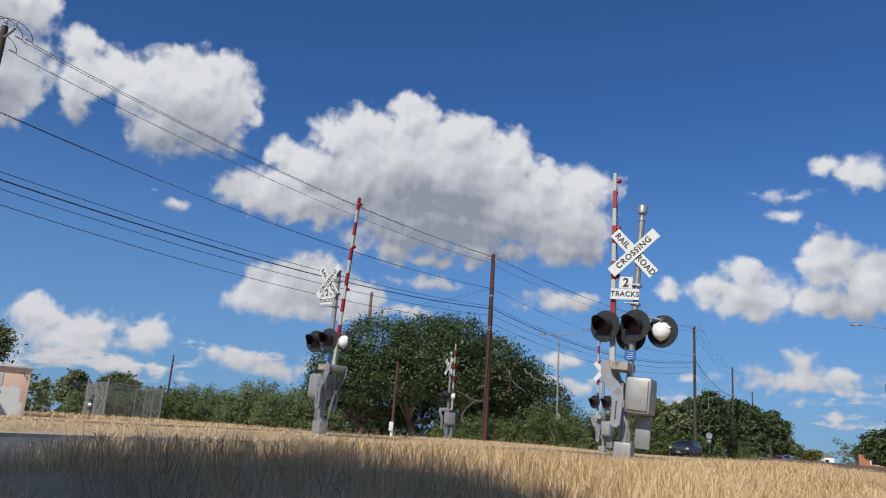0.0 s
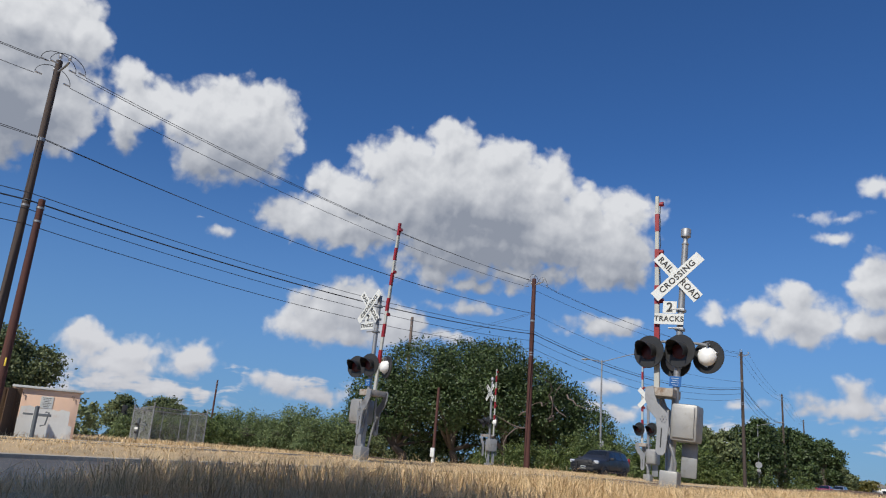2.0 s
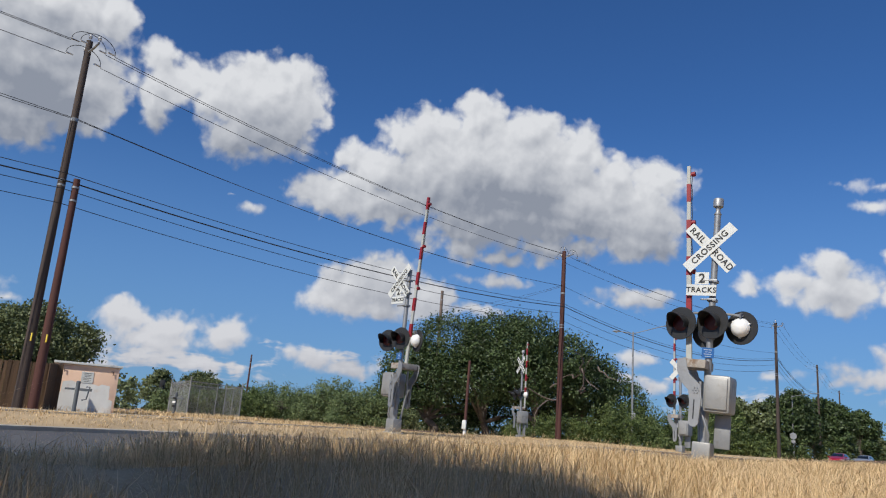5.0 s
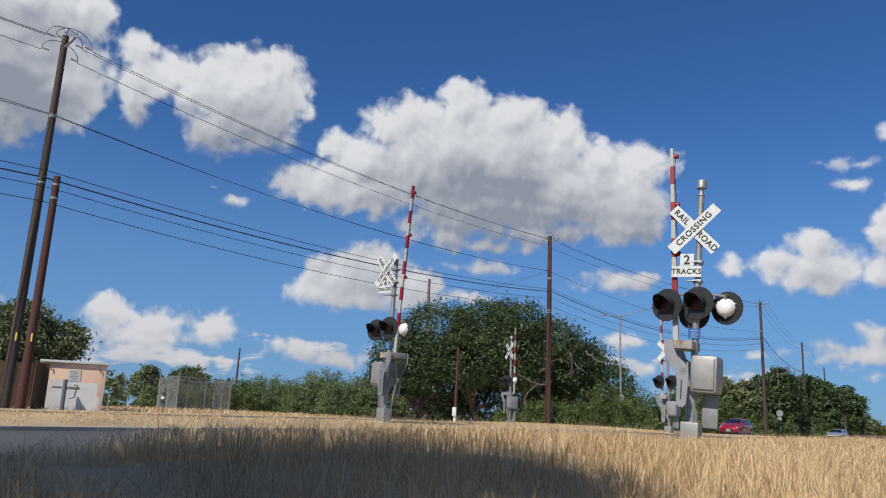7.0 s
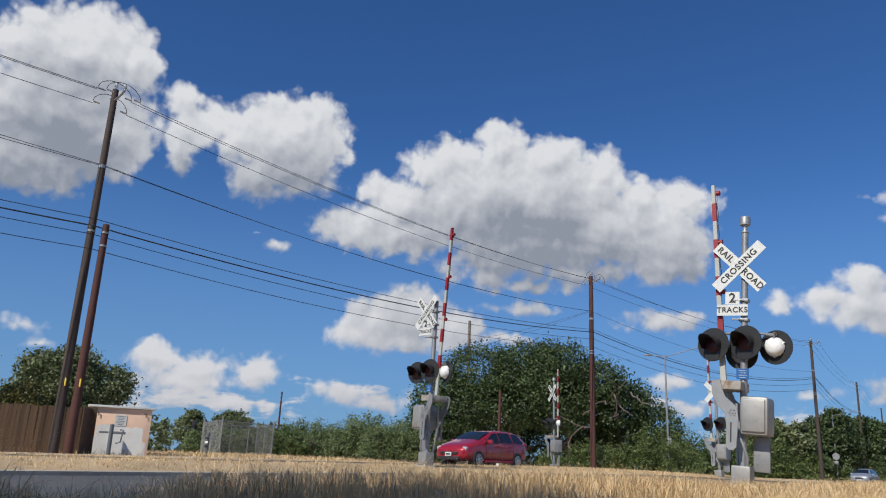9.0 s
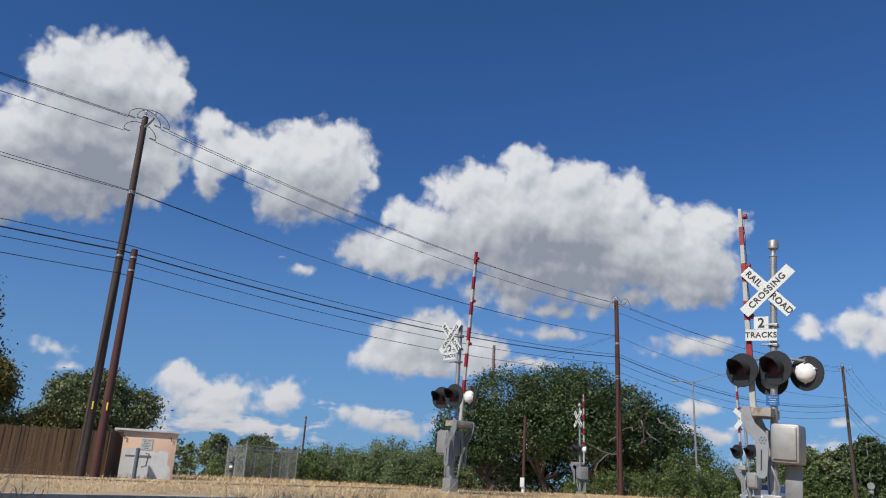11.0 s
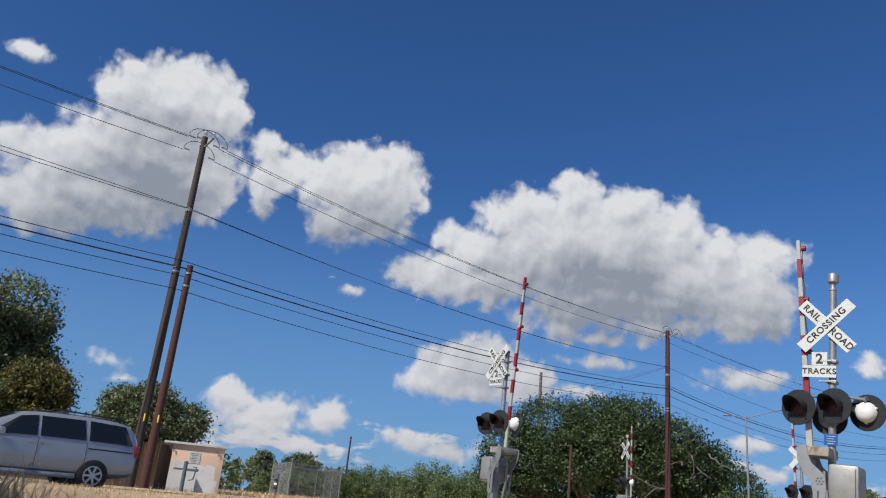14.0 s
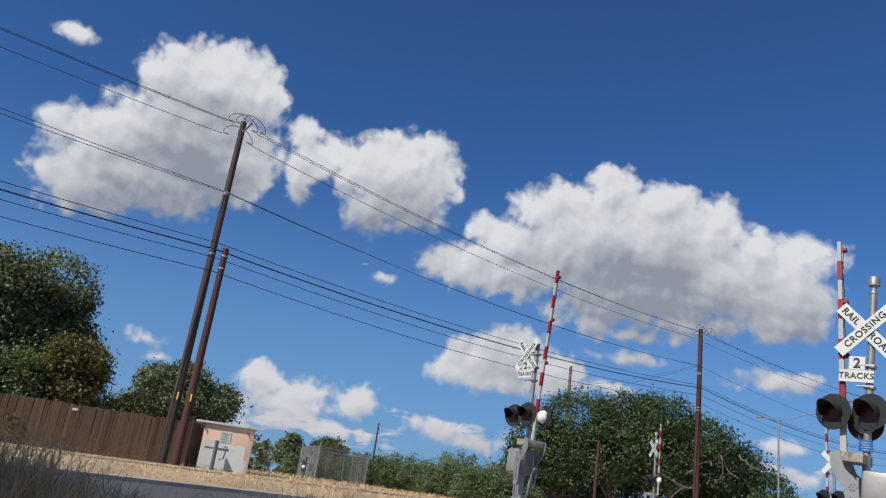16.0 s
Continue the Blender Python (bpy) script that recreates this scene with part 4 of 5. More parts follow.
# ---- trees and scrub ----
def leaf_cloud(blobs, count, size, seed, hollow=0.55):
    """Small bent leaves in clumps spread over and through the lobes of a crown."""
    rng = np.random.default_rng(seed)
    vol = np.array([b[3] * b[4] * b[5] for b in blobs]) ** 0.67
    pick = rng.choice(len(blobs), count // 26, p=vol / vol.sum())
    c = np.array([b[:3] for b in blobs])[pick]
    r = np.array([b[3:] for b in blobs])[pick]
    d = rng.normal(size=(len(pick), 3))
    d /= np.linalg.norm(d, axis=1)[:, None]
    rad = rng.uniform(hollow, 1.06, len(pick)) ** 0.7
    centre = c + d * r * rad[:, None]
    spread = rng.uniform(0.05, 0.13, len(pick)) * r.mean(axis=1) + 0.14
    p = np.repeat(centre, 26, axis=0) + rng.normal(size=(len(pick) * 26, 3)) * np.repeat(spread, 26)[:, None] * np.array([1, 1, 0.7])
    n = len(p)
    a = rng.normal(size=(n, 3)) + np.repeat(d, 26, axis=0) * 0.6 + np.array([0, 0, 0.5])
    a /= np.linalg.norm(a, axis=1)[:, None]
    b = np.cross(a, rng.normal(size=(n, 3)))
    b /= np.linalg.norm(b, axis=1)[:, None]
    e = np.cross(a, b)
    s = size * rng.uniform(0.6, 1.5, n)[:, None]
    verts = np.stack([p - b * s, p - e * s * 0.55 + a * s * 0.15, p + b * s, p + e * s * 0.55 + a * s * 0.15], 1).reshape(-1, 3)
    return verts, np.arange(n * 4).reshape(-1, 4)


def quick_mesh(name, verts, faces, mat):
    me = bpy.data.meshes.new(name)
    me.vertices.add(len(verts))
    me.vertices.foreach_set("co", np.asarray(verts, dtype=np.float32).ravel())
    k = faces.shape[1]
    me.loops.add(faces.size)
    me.loops.foreach_set("vertex_index", faces.ravel().astype(np.int32))
    me.polygons.add(len(faces))
    me.polygons.foreach_set("loop_start", (np.arange(len(faces)) * k).astype(np.int32))
    me.update(calc_edges=True)
    me.materials.append(mat)
    return me


def tree(name, az, d, blobs, count, size, mat, seed, label, trunks=((0, 0),), bare=0, r=0.28, at=None):
    """Trunks, limbs towards each lobe and a crown of leaf clumps. Lobes: right, away, up, and three half widths, in metres."""
    x, y = at or polar(az, d)
    t = thing(name, Matrix.Translation((x, y, lie(x, y))) @ pose(0, 0, 0, 0, 0, -az), label, "tree" if name == "tree" else "shrub", "trees" if name == "tree" else "shrubs")
    rnd = random.Random(seed)
    if trunks:
        low = min(b[2] - 0.3 * b[5] for b in blobs)
        for k, (tx, ty) in enumerate(trunks):
            fork = Vector((tx * 1.15 + rnd.uniform(-0.2, 0.2), ty, max(0.8, low)))
            part("trunk", pipe([(tx, ty, -0.2), (tx + rnd.uniform(-0.1, 0.1), ty, 0.5 * fork.z), fork], [r * 1.3, r, r * 0.8], 10), BARK, t)
            bm = bmesh.new()
            mine = [b for b in blobs if min(range(len(trunks)), key=lambda j: abs(trunks[j][0] - b[0])) == k]
            for b in mine:
                for _ in range(2):
                    end = Vector((b[0] + rnd.uniform(-0.5, 0.5) * b[3], b[1] + rnd.uniform(-0.5, 0.5) * b[4], b[2] + rnd.uniform(-0.2, 0.5) * b[5]))
                    mid = fork.lerp(end, 0.5) + Vector((rnd.uniform(-0.5, 0.5), rnd.uniform(-0.4, 0.4), rnd.uniform(0.0, 0.6)))
                    pipe([fork, mid, end], [r * 0.55, r * 0.36, r * 0.12], 7, bm)
            if bm.faces:
                part("limb", bm, BARK, t)
            else:
                bm.free()
        for k in range(bare):
            p = Vector((rnd.uniform(4, 8.5), rnd.uniform(-5.5, -3.5), rnd.uniform(3.2, 6.5)))
            pts, way = [p], Vector((rnd.uniform(-1, 0.6), -0.5, rnd.uniform(-0.4, 0.7)))
            for j in range(5):
                way = way + Vector((rnd.uniform(-0.6, 0.6), rnd.uniform(-0.3, 0.1), rnd.uniform(-0.5, 0.5)))
                pts.append(pts[-1] + way.normalized() * rnd.uniform(0.5, 0.9))
            part("dead_branch", pipe(pts, [0.07, 0.06, 0.05, 0.04, 0.03, 0.015], 6), POLE_GREY, t, "bare grey branch")
    v, f = leaf_cloud(blobs, count, size, seed)
    crown = new("crown", quick_mesh("crown", v, f, mat))
    crown.parent = t
    return t


def lobes(seed, n, w, dpt, z0, z1, rmin, rmax):
    """Lobes heaped into a rounded crown of half width w and depth dpt between heights z0 and z1."""
    rnd = random.Random(seed)
    out = []
    for k in range(n):
        a, q = rnd.uniform(0, 2 * math.pi), math.sqrt(rnd.random())
        h = rnd.random()
        lim = math.sqrt(max(0.05, 1 - (1.15 * h - 0.25) ** 2))
        rr = rnd.uniform(rmin, rmax)
        out.append((math.cos(a) * q * (w - rr) * lim, math.sin(a) * q * (dpt - rr) * lim, z0 + rr * 0.8 + h * (z1 - z0 - 1.75 * rr), rr, rr, rr * 0.82))
    return out


def sprays(seed, n, w, dpt, h):
    """Upright feathery sprays of uneven height, as tall thin lobes."""
    rnd = random.Random(seed)
    out = []
    for k in range(n):
        x, y = rnd.uniform(-w, w), rnd.uniform(-dpt, dpt)
        top = h * rnd.uniform(0.5, 1.12) * (1 - 0.35 * (x / w) ** 2)
        out.append((x, y, 0.55 * top, rnd.uniform(0.3, 0.7), rnd.uniform(0.3, 0.6), 0.47 * top))
    return out


OAK_LOBES = [(-4.5, 0, 8.2, 3.6, 3.4, 2.7), (-0.2, 0.5, 8.6, 3.4, 3.4, 2.6), (2.3, -0.5, 8.4, 3.2, 3.2, 2.9), (-8.0, 0.3, 5.9, 2.8, 3.0, 2.9), (-6.3, -1.8, 4.5, 3.0, 2.4, 2.3),
             (5.6, -0.3, 7.3, 3.0, 3.2, 2.6), (8.0, -0.4, 5.4, 2.8, 2.8, 2.6), (10.6, -0.2, 3.6, 2.4, 2.4, 2.4), (-2.0, -2.6, 5.6, 3.6, 2.0, 2.6), (2.4, -2.4, 5.4, 3.0, 2.2, 2.6),
             (0.5, 1.5, 6.5, 4.5, 3.0, 2.8), (-9.4, 0.5, 3.4, 2.0, 2.2, 1.9), (6.4, 1.2, 5.0, 4.0, 2.4, 3.0), (11.4, -1.0, 1.9, 2.2, 2.0, 1.8), (-3.5, 2.0, 4.6, 4.5, 2.0, 3.0), (3.5, 2.5, 3.4, 4.5, 1.6, 3.0),
             (-4.5, 1.5, 2.4, 4.0, 1.8, 2.2), (1.0, 2.4, 2.2, 4.0, 1.5, 2.2), (6.5, 1.8, 2.0, 3.6, 1.5, 2.0)]
tree("tree", 2.4, 70.0, OAK_LOBES, 140000, 0.11, OAK, 11, "broad dark green live oak with several trunks and bare grey branches", ((-5.5, -1.0), (-1.0, 0.3), (3.0, -0.5), (6.5, 0.4)), 9, 0.34)
tree("shrub", 6.4, 63.5, sprays(21, 40, 3.4, 1.0, 2.3), 12000, 0.07, GREEN, 21, "green brush at the foot of an oak", ())
tree("shrub", 11.3, 63.0, sprays(22, 34, 2.6, 1.2, 3.6), 12000, 0.07, GREEN, 22, "green brush beside a street lamp", ())
tree("shrub", 14.3, 68.0, sprays(23, 46, 4.2, 1.4, 3.8), 13000, 0.08, GREEN, 23, "green brush along the far road", ())
tree("shrub", -4.8, 66.0, lobes(24, 6, 2.6, 1.2, 0.0, 2.4, 0.7, 1.0), 7000, 0.09, DULL, 24, "dull green brush under an oak", ())
# mesquite scrub past the railway
for k, (az, d, w, h, mat) in enumerate(((-17.2, 70, 3.6, 2.6, GREEN), (-18.6, 78, 4.0, 2.8, PALE), (-14.0, 76, 4.2, 3.3, GREEN), (-11.6, 72, 3.6, 3.5, PALE), (-9.2, 70, 3.4, 3.9, PALE), (-7.4, 66, 2.6, 3.2, PALE), (-15.6, 84, 4.6, 3.2, GREEN), (-12.7, 92, 5.0, 3.6, DULL))):
    tree("shrub", az, d, sprays(30 + k, 46, w * 1.15, 2.0, h * 1.05), 20000, 0.075, mat, 30 + k, "feathery green mesquite scrub in dry grass", ((0, 0), (1.0, 0.2)), 0, 0.07)
# trees behind the wooden fence
tree("tree", -42.5, 47.0, lobes(41, 20, 6.2, 3.6, 1.2, 11.6, 1.5, 2.4), 66000, 0.1, DULL, 41, "tall dense green tree behind a board fence", ((-1, 0), (1.5, 0.3)), 0, 0.25)
tree("tree", -39.0, 47.5, lobes(46, 13, 3.4, 2.6, 1.0, 9.6, 1.2, 1.8), 32000, 0.1, DULL, 46, "tall green tree behind a board fence", ((0, 0),), 0, 0.2)
tree("tree", -37.6, 41.0, lobes(42, 12, 3.0, 2.0, 0.6, 5.7, 0.9, 1.4), 31000, 0.078, OLIVE, 42, "bushy tree with yellowing leaves behind a board fence", ((0, 0),), 0, 0.14)
tree("tree", -41.6, 40.0, lobes(43, 10, 2.6, 1.6, 0.4, 4.6, 0.8, 1.2), 28000, 0.066, GREEN, 43, "light green bush behind a board fence", ((0, 0),), 0, 0.12)
tree("tree", -30.2, 54.0, lobes(44, 15, 4.9, 3.0, 0.8, 6.6, 1.2, 1.9), 46000, 0.092, DULL, 44, "rounded grey-green tree behind a hut", ((-1.5, 0), (1.2, 0.2)), 0, 0.2)
tree("tree", -33.5, 47.0, lobes(45, 8, 2.6, 1.8, 0.4, 4.2, 0.8, 1.2), 20000, 0.068, OLIVE, 45, "low bush with yellowing leaves behind a board fence", ((0, 0),), 0, 0.1)
# far side of the rails
tree("tree", -21.7, 95.0, lobes(51, 7, 1.9, 1.6, 0.8, 5.0, 0.8, 1.1), 7000, 0.13, DULL, 51, "small rounded tree beyond the railway", ((0, 0),), 0, 0.12)
tree("tree", -19.4, 96.0, lobes(52, 10, 3.4, 2.4, 0.6, 5.5, 1.0, 1.5), 11000, 0.13, DULL, 52, "rounded tree beyond a chain-link pen", ((0, 0),), 0, 0.16)
# along the far road
for k, (az, d, w, h, mat) in enumerate(((17.3, 104, 4.2, 8.6, GREEN), (19.4, 110, 5.2, 9.4, DULL), (22.2, 122, 5.6, 10.4, OAK), (24.3, 145, 6.2, 11.0, OAK), (25.9, 180, 6.5, 11.6, OAK), (27.0, 215, 5.5, 9.0, DULL))):
    tree("tree", az, d, lobes(60 + k, 15, w, 3.6, 0.8, h, 1.5, 2.3), 27000, 0.13 + 0.0005 * d, mat, 60 + k, "leafy roadside tree past the far carriageway", ((-1.2, 0), (1.6, 0.3)), 0, 0.25)
for k, (az, d, w, h) in enumerate(((18.2, 98, 3.4, 4.2), (20.6, 108, 3.6, 3.8), (23.2, 125, 4.0, 3.6), (16.2, 92, 2.8, 3.6))):
    tree("shrub", az, d, sprays(70 + k, 36, w * 1.3, 1.6, h * 1.1), 9000, 0.12, GREEN, 70 + k, "green roadside brush under trees", ())
for k, (az, d, w, h) in enumerate(((35.8, 92, 6.0, 7.2), (33.6, 112, 4.2, 5.6), (32.4, 150, 4.0, 4.8), (38.5, 80, 5.0, 8.0))):
    tree("tree", az, d, lobes(80 + k, 13, w, 3.5, 0.7, h, 1.3, 1.9), 15000, 0.18, OAK, 80 + k, "dark green tree beside the near carriageway", ((0, 0),), 0, 0.22)
tree("shrub", 28.4, 225.0, lobes(90, 9, 5.5, 3.0, 0.0, 4.6, 1.2, 1.8), 7000, 0.24, OLIVE, 90, "brown-green bush far down the road", ())
# unseen trees added behind the viewer; this crown's lobes and gap shape the grass shade
tree("tree", 0.0, 1.0, [(-1.0, -0.3, 5.5, 1.1, 1.1, 0.8), (1.3, -0.5, 5.5, 1.0, 0.9, 0.8), (0.2, -0.9, 5.6, 1.2, 0.7, 0.8), (-2.2, -0.4, 5.8, 1.8, 1.5, 1.1), (1.6, 0.5, 5.2, 1.3, 0.9, 0.7)], 17000, 0.1, OAK, 95, "unseen oak added to shade the verge", ((-0.4, -0.8),), 0, 0.2, at=(-5.2, -0.9))

# row added out of view to cut the skylight and darken the shaded grass
for k, (x, y, w, h) in enumerate(((-10.5, -5.5, 3.8, 8.0), (-4.0, -9.0, 4.4, 8.6), (4.5, -10.5, 4.4, 8.6), (12.0, -9.0, 4.0, 8.0))):
    tree("tree", 0.0, 1.0, lobes(96 + k, 10, w, 3.4, 0.8, h, 1.4, 2.0), 9000, 0.2, OAK, 96 + k, "unseen dense oak added to block skylight", ((0, 0),), 0, 0.25, at=(x, y))


def far_woods():
    rng = np.random.default_rng(7)
    blobs = []
    for az in np.arange(-75, 62, 0.6):
        if 28.0 < az < 30.5:
            continue
        d = 118 + 45 * rng.random() if az < 0 else 260 + 30 * rng.random()
        x, y = polar(az, d)
        h = (3.3 + 2.2 * rng.random()) * (1.0 if az < 0 else 1.3)
        blobs.append((x, y, lie(x, y) + h * 0.45, 3.2, 3.2, h * 0.75))
    v, f = leaf_cloud(blobs, 110000, 0.31, 7)
    tagged(new("far_woods", quick_mesh("far_woods", v, f, DULL)), "low dark band of distant woods", "woods", kind="stuff")


far_woods()


# ---- grass ----
def grass(name, spots, height, width, seed, label, lift=None):
    rng = np.random.default_rng(seed)
    n = len(spots)
    z = np.array([lie(x, y) + (lift(x, y) if lift else 0.0) for x, y in spots]) - 0.03
    h = height * rng.uniform(0.35, 1.3, n)
    a = rng.uniform(0, 2 * np.pi, n)
    bend = h * rng.uniform(0.15, 1.5, n)
    side = np.stack([np.cos(a), np.sin(a), np.zeros(n)], 1) * (width * rng.uniform(0.6, 1.4, n))[:, None]
    lean = np.stack([-np.sin(a), np.cos(a), np.zeros(n)], 1) * bend[:, None]
    p = np.stack([spots[:, 0], spots[:, 1], z], 1)
    up = np.array([0, 0, 1.0])
    mid = p + lean * 0.35 + up * (h * 0.6)[:, None]
    tip = p + lean + up * (h * (1 - 0.6 * rng.random(n)))[:, None]
    verts = np.stack([p - side, p + side, mid + side * 0.8, mid - side * 0.8, tip], 1).reshape(-1, 3)
    b = np.arange(n)[:, None] * 5
    tri = np.concatenate([b + np.array([0, 1, 2]), b + np.array([0, 2, 3]), b + np.array([3, 2, 4])], 0)
    tagged(new(name, quick_mesh(name, verts, tri, STRAW)), label, "grass", kind="stuff")


def scatter(n, u0, u1, v0, v1, seed, clump=0.16, away=2.4):
    """Points in tufts over a stretch of the plan."""
    rng = np.random.default_rng(seed)
    tufts = np.stack([rng.uniform(u0, u1, n // 9), rng.uniform(v0, v1, n // 9)], 1)
    p = np.repeat(tufts, 9, axis=0) + rng.normal(size=(len(tufts) * 9, 2)) * clump
    p = p[(p[:, 1] < v1) & (p[:, 1] > v0)]
    xy = np.stack([p[:, 0] * SU - p[:, 1] * CU, p[:, 0] * CU + p[:, 1] * SU], 1)
    return xy[np.hypot(xy[:, 0], xy[:, 1]) > away]


grass("tall_dry_grass", scatter(120000, -1.5, 9.0, -4.0, 5.5, 1, 0.09), 0.23, 0.0017, 1, "tall dry straw-coloured grass on the verge")
grass("tall_dry_grass_by_the_mast", scatter(90000, 9.0, 24.0, -6.0, 5.5, 2, 0.12), 0.21, 0.0026, 2, "tall dry straw-coloured grass on the verge")
grass("verge_dry_grass", scatter(20000, 24.0, 60.0, -10.0, 5.5, 3, 0.2), 0.2, 0.008, 3, "dry straw-coloured grass along the verge")
grass("median_dry_grass", scatter(40000, -6.0, 46.0, 13.2, 18.1, 4, 0.16), 0.09, 0.006, 4, "short dry grass on the median",
      lambda x, y: 0.06 + 0.14 * max(0.0, math.sin(math.pi * (uv(x, y)[1] - 13.3) / 4.7)))
grass("far_verge_dry_grass", scatter(16000, -4.0, 46.0, 25.4, 27.5, 5, 0.2), 0.1, 0.009, 5, "short dry grass on the far verge", lambda x, y: 0.06)
for k, (u0, u1) in enumerate(((-4.0, 2.0), (2.9, 11.0))):
    grass("kerbside_dry_grass", scatter(16000, u0, u1, 4.1, 5.5, 20 + k, 0.1), 0.3, 0.0022, 20 + k, "tall dry grass along the kerb")
grass("tall_weeds", scatter(5000, -0.6, 1.15, 2.9, 4.3, 8, 0.1), 0.34, 0.0018, 8, "tall tangled weeds on the shaded verge")
grass("dry_weeds", scatter(9000, 14.0, 40.0, 30.0, 40.0, 6, 0.3), 0.3, 0.012, 6, "dry weeds round a chain-link pen")


# ---- small buildings far off ----
def small_house(az, d, w, h, mat, label, turn):
    x, y = polar(az, d)
    t = thing("small_house", Matrix.Translation((x, y, lie(x, y))) @ pose(0, 0, 0, 0, 0, turn), label, "house")
    part("wall", box(0, 0, -0.2, w, w * 0.8, h + 0.2, 0.02), mat, t)
    part("roof", slab([(-w * 0.56, h), (w * 0.56, h), (0, h + w * 0.2)], -w * 0.44, w * 0.44), ROOFING, t, "low grey gabled roof", smooth=False)
    for sx in (-0.27, 0.27):
        win = part("window", box(w * sx, -w * 0.4 - 0.01, h * 0.4, w * 0.16, 0.05, h * 0.34, 0.01), WHITE, t)
        part("pane", box(w * sx, -w * 0.4 - 0.04, h * 0.4 + 0.06, w * 0.13, 0.02, h * 0.34 - 0.12), WINDOW, win, smooth=False)
    part("door", box(0, -w * 0.4 - 0.01, 0, 0.95, 0.05, 2.05, 0.01), WHITE, t)


small_house(33.6, 125.0, 9.0, 2.7, BRICK, "orange brick house among dark trees", -30)
small_house(29.3, 230.0, 7.0, 2.6, WHITE, "small white building far down the road", -30)

# ---- vehicles: x forward, y to the left, origin on the road under the middle ----
def vehicle(name, label, category, stations, paint, wheels, rim_mat, windows, spec):
    """stations, front to back: x, sill height, half width, belt height, half width there, top height, half width there."""
    t = thing(name, Matrix(), label, category, "passing vehicles")

    def ring(s):
        x, zb, wb, zl, wl, zt, wt = s
        return [(x, wb * 0.82, zb), (x, wb * 0.99, zb + 0.1), (x, wb, zb + 0.55 * (zl - zb)), (x, wl, zl), (x, 0.5 * (wl + wt) + 0.015, 0.5 * (zl + zt)), (x, wt, zt - 0.03), (x, wt * 0.86, zt + 0.012), (x, 0, zt + 0.03)]
    bm = bmesh.new()
    rings = []
    for s in stations:
        half = ring(s)
        full = half + [(x, -y, z) for x, y, z in half[-2::-1]]
        rings.append([bm.verts.new(p) for p in full])
    for a, b in zip(rings, rings[1:]):
        for j in range(len(a) - 1):
            bm.faces.new((a[j], a[j + 1], b[j + 1], b[j]))
        bm.faces.new((a[-1], a[0], b[0], b[-1]))
    bm.faces.new(rings[0])
    bm.faces.new(rings[-1][::-1])
    body = part("body", bm, paint, t)
    sub = body.modifiers.new("round", "SUBSURF")
    sub.levels = sub.render_levels = 1

    def at(x, f, lift=0.012):
        """A point of the side: f from belt (0) to roof edge (1)."""
        for a, b in zip(stations, stations[1:]):
            if a[0] >= x >= b[0]:
                k = (a[0] - x) / (a[0] - b[0])
                s = [p + (q - p) * k for p, q in zip(a, b)]
                return x, s[4] + (s[6] - s[4]) * f + lift, s[3] + (s[5] - s[3]) * f
        return x, stations[0][4], stations[0][3]
    # side windows
    for x0b, x1b, x0t, x1t in windows:
        for sgn in (1, -1):
            bm = bmesh.new()
            lo, hi = [], []
            for i in range(7):
                p, q = at(x0b + (x1b - x0b) * i / 6, 0.08), at(x0t + (x1t - x0t) * i / 6, 0.84)
                lo.append(bm.verts.new((p[0], sgn * p[1], p[2])))
                hi.append(bm.verts.new((q[0], sgn * q[1], q[2])))
            for i in range(6):
                bm.faces.new((lo[i], lo[i + 1], hi[i + 1], hi[i]))
            ex = bmesh.ops.extrude_face_region(bm, geom=list(bm.faces))["geom"]
            bmesh.ops.translate(bm, vec=(0, -0.03 * sgn, 0), verts=[g for g in ex if isinstance(g, bmesh.types.BMVert)])
            part("side_window", bm, WINDOW, t, "dark tinted side window")
    # windscreen and rear window
    for nm, (xa, za, wa, xb, zb, wb) in (("windscreen", spec["screen"]), ("rear_window", spec["rear"])):
        bm = bmesh.new()
        n = Vector((zb - za, 0, xa - xb)).normalized() * 0.02
        if n.z < 0:
            n = -n
        g = []
        for x, z, w in ((xa, za, wa), ((xa + xb) / 2, (za + zb) / 2 + 0.03, (wa + wb) / 2), (xb, zb, wb)):
            g.append([bm.verts.new((x + n.x - 0.05 * (y / w) ** 2 * (1 if nm == "windscreen" else -1), y, z + n.z)) for y in (-w, -w / 2, 0, w / 2, w)])
        for a, b in zip(g, g[1:]):
            for j in range(4):
                bm.faces.new((a[j], a[j + 1], b[j + 1], b[j]))
        part(nm, bm, WINDOW, t, "dark glass")
    # wheels
    r, wx0, wx1, hw = wheels
    for wx in (wx0, wx1):
        for sgn in (1, -1):
            y = sgn * (hw - 0.12)
            turn = pose(wx, y, r, -90 * sgn, 0, 0)
            # closed dark disc behind each wheel, coloured as the shade of an open well
            part("wheel_well_disc", lathe([(r * 1.1, -0.2), (r * 1.1, 0.108), (r * 1.06, 0.112), (0.0, 0.112)], 28, turn), TRIM, t, "dark disc in place of the shaded wheel well")
            wheel = part("wheel", lathe([(0.0, -0.1), (r * 0.9, -0.1), (r, -0.06), (r, 0.08), (r * 0.95, 0.125), (r * 0.68, 0.14), (r * 0.66, 0.1), (0.0, 0.09)], 28, turn), TYRE, t, "black tyre")
            bm = lathe([(r * 0.67, 0.1), (r * 0.67, 0.143), (r * 0.6, 0.146), (r * 0.58, 0.11), (0.0, 0.1)], 24, turn)
            for k in range(7):
                a = 2 * math.pi * k / 7
                box(r * 0.33, 0, 0.11, r * 0.56, r * 0.15, 0.035, 0.004, m=turn @ pose(0, 0, 0, 0, 0, math.degrees(a)), bm=bm)
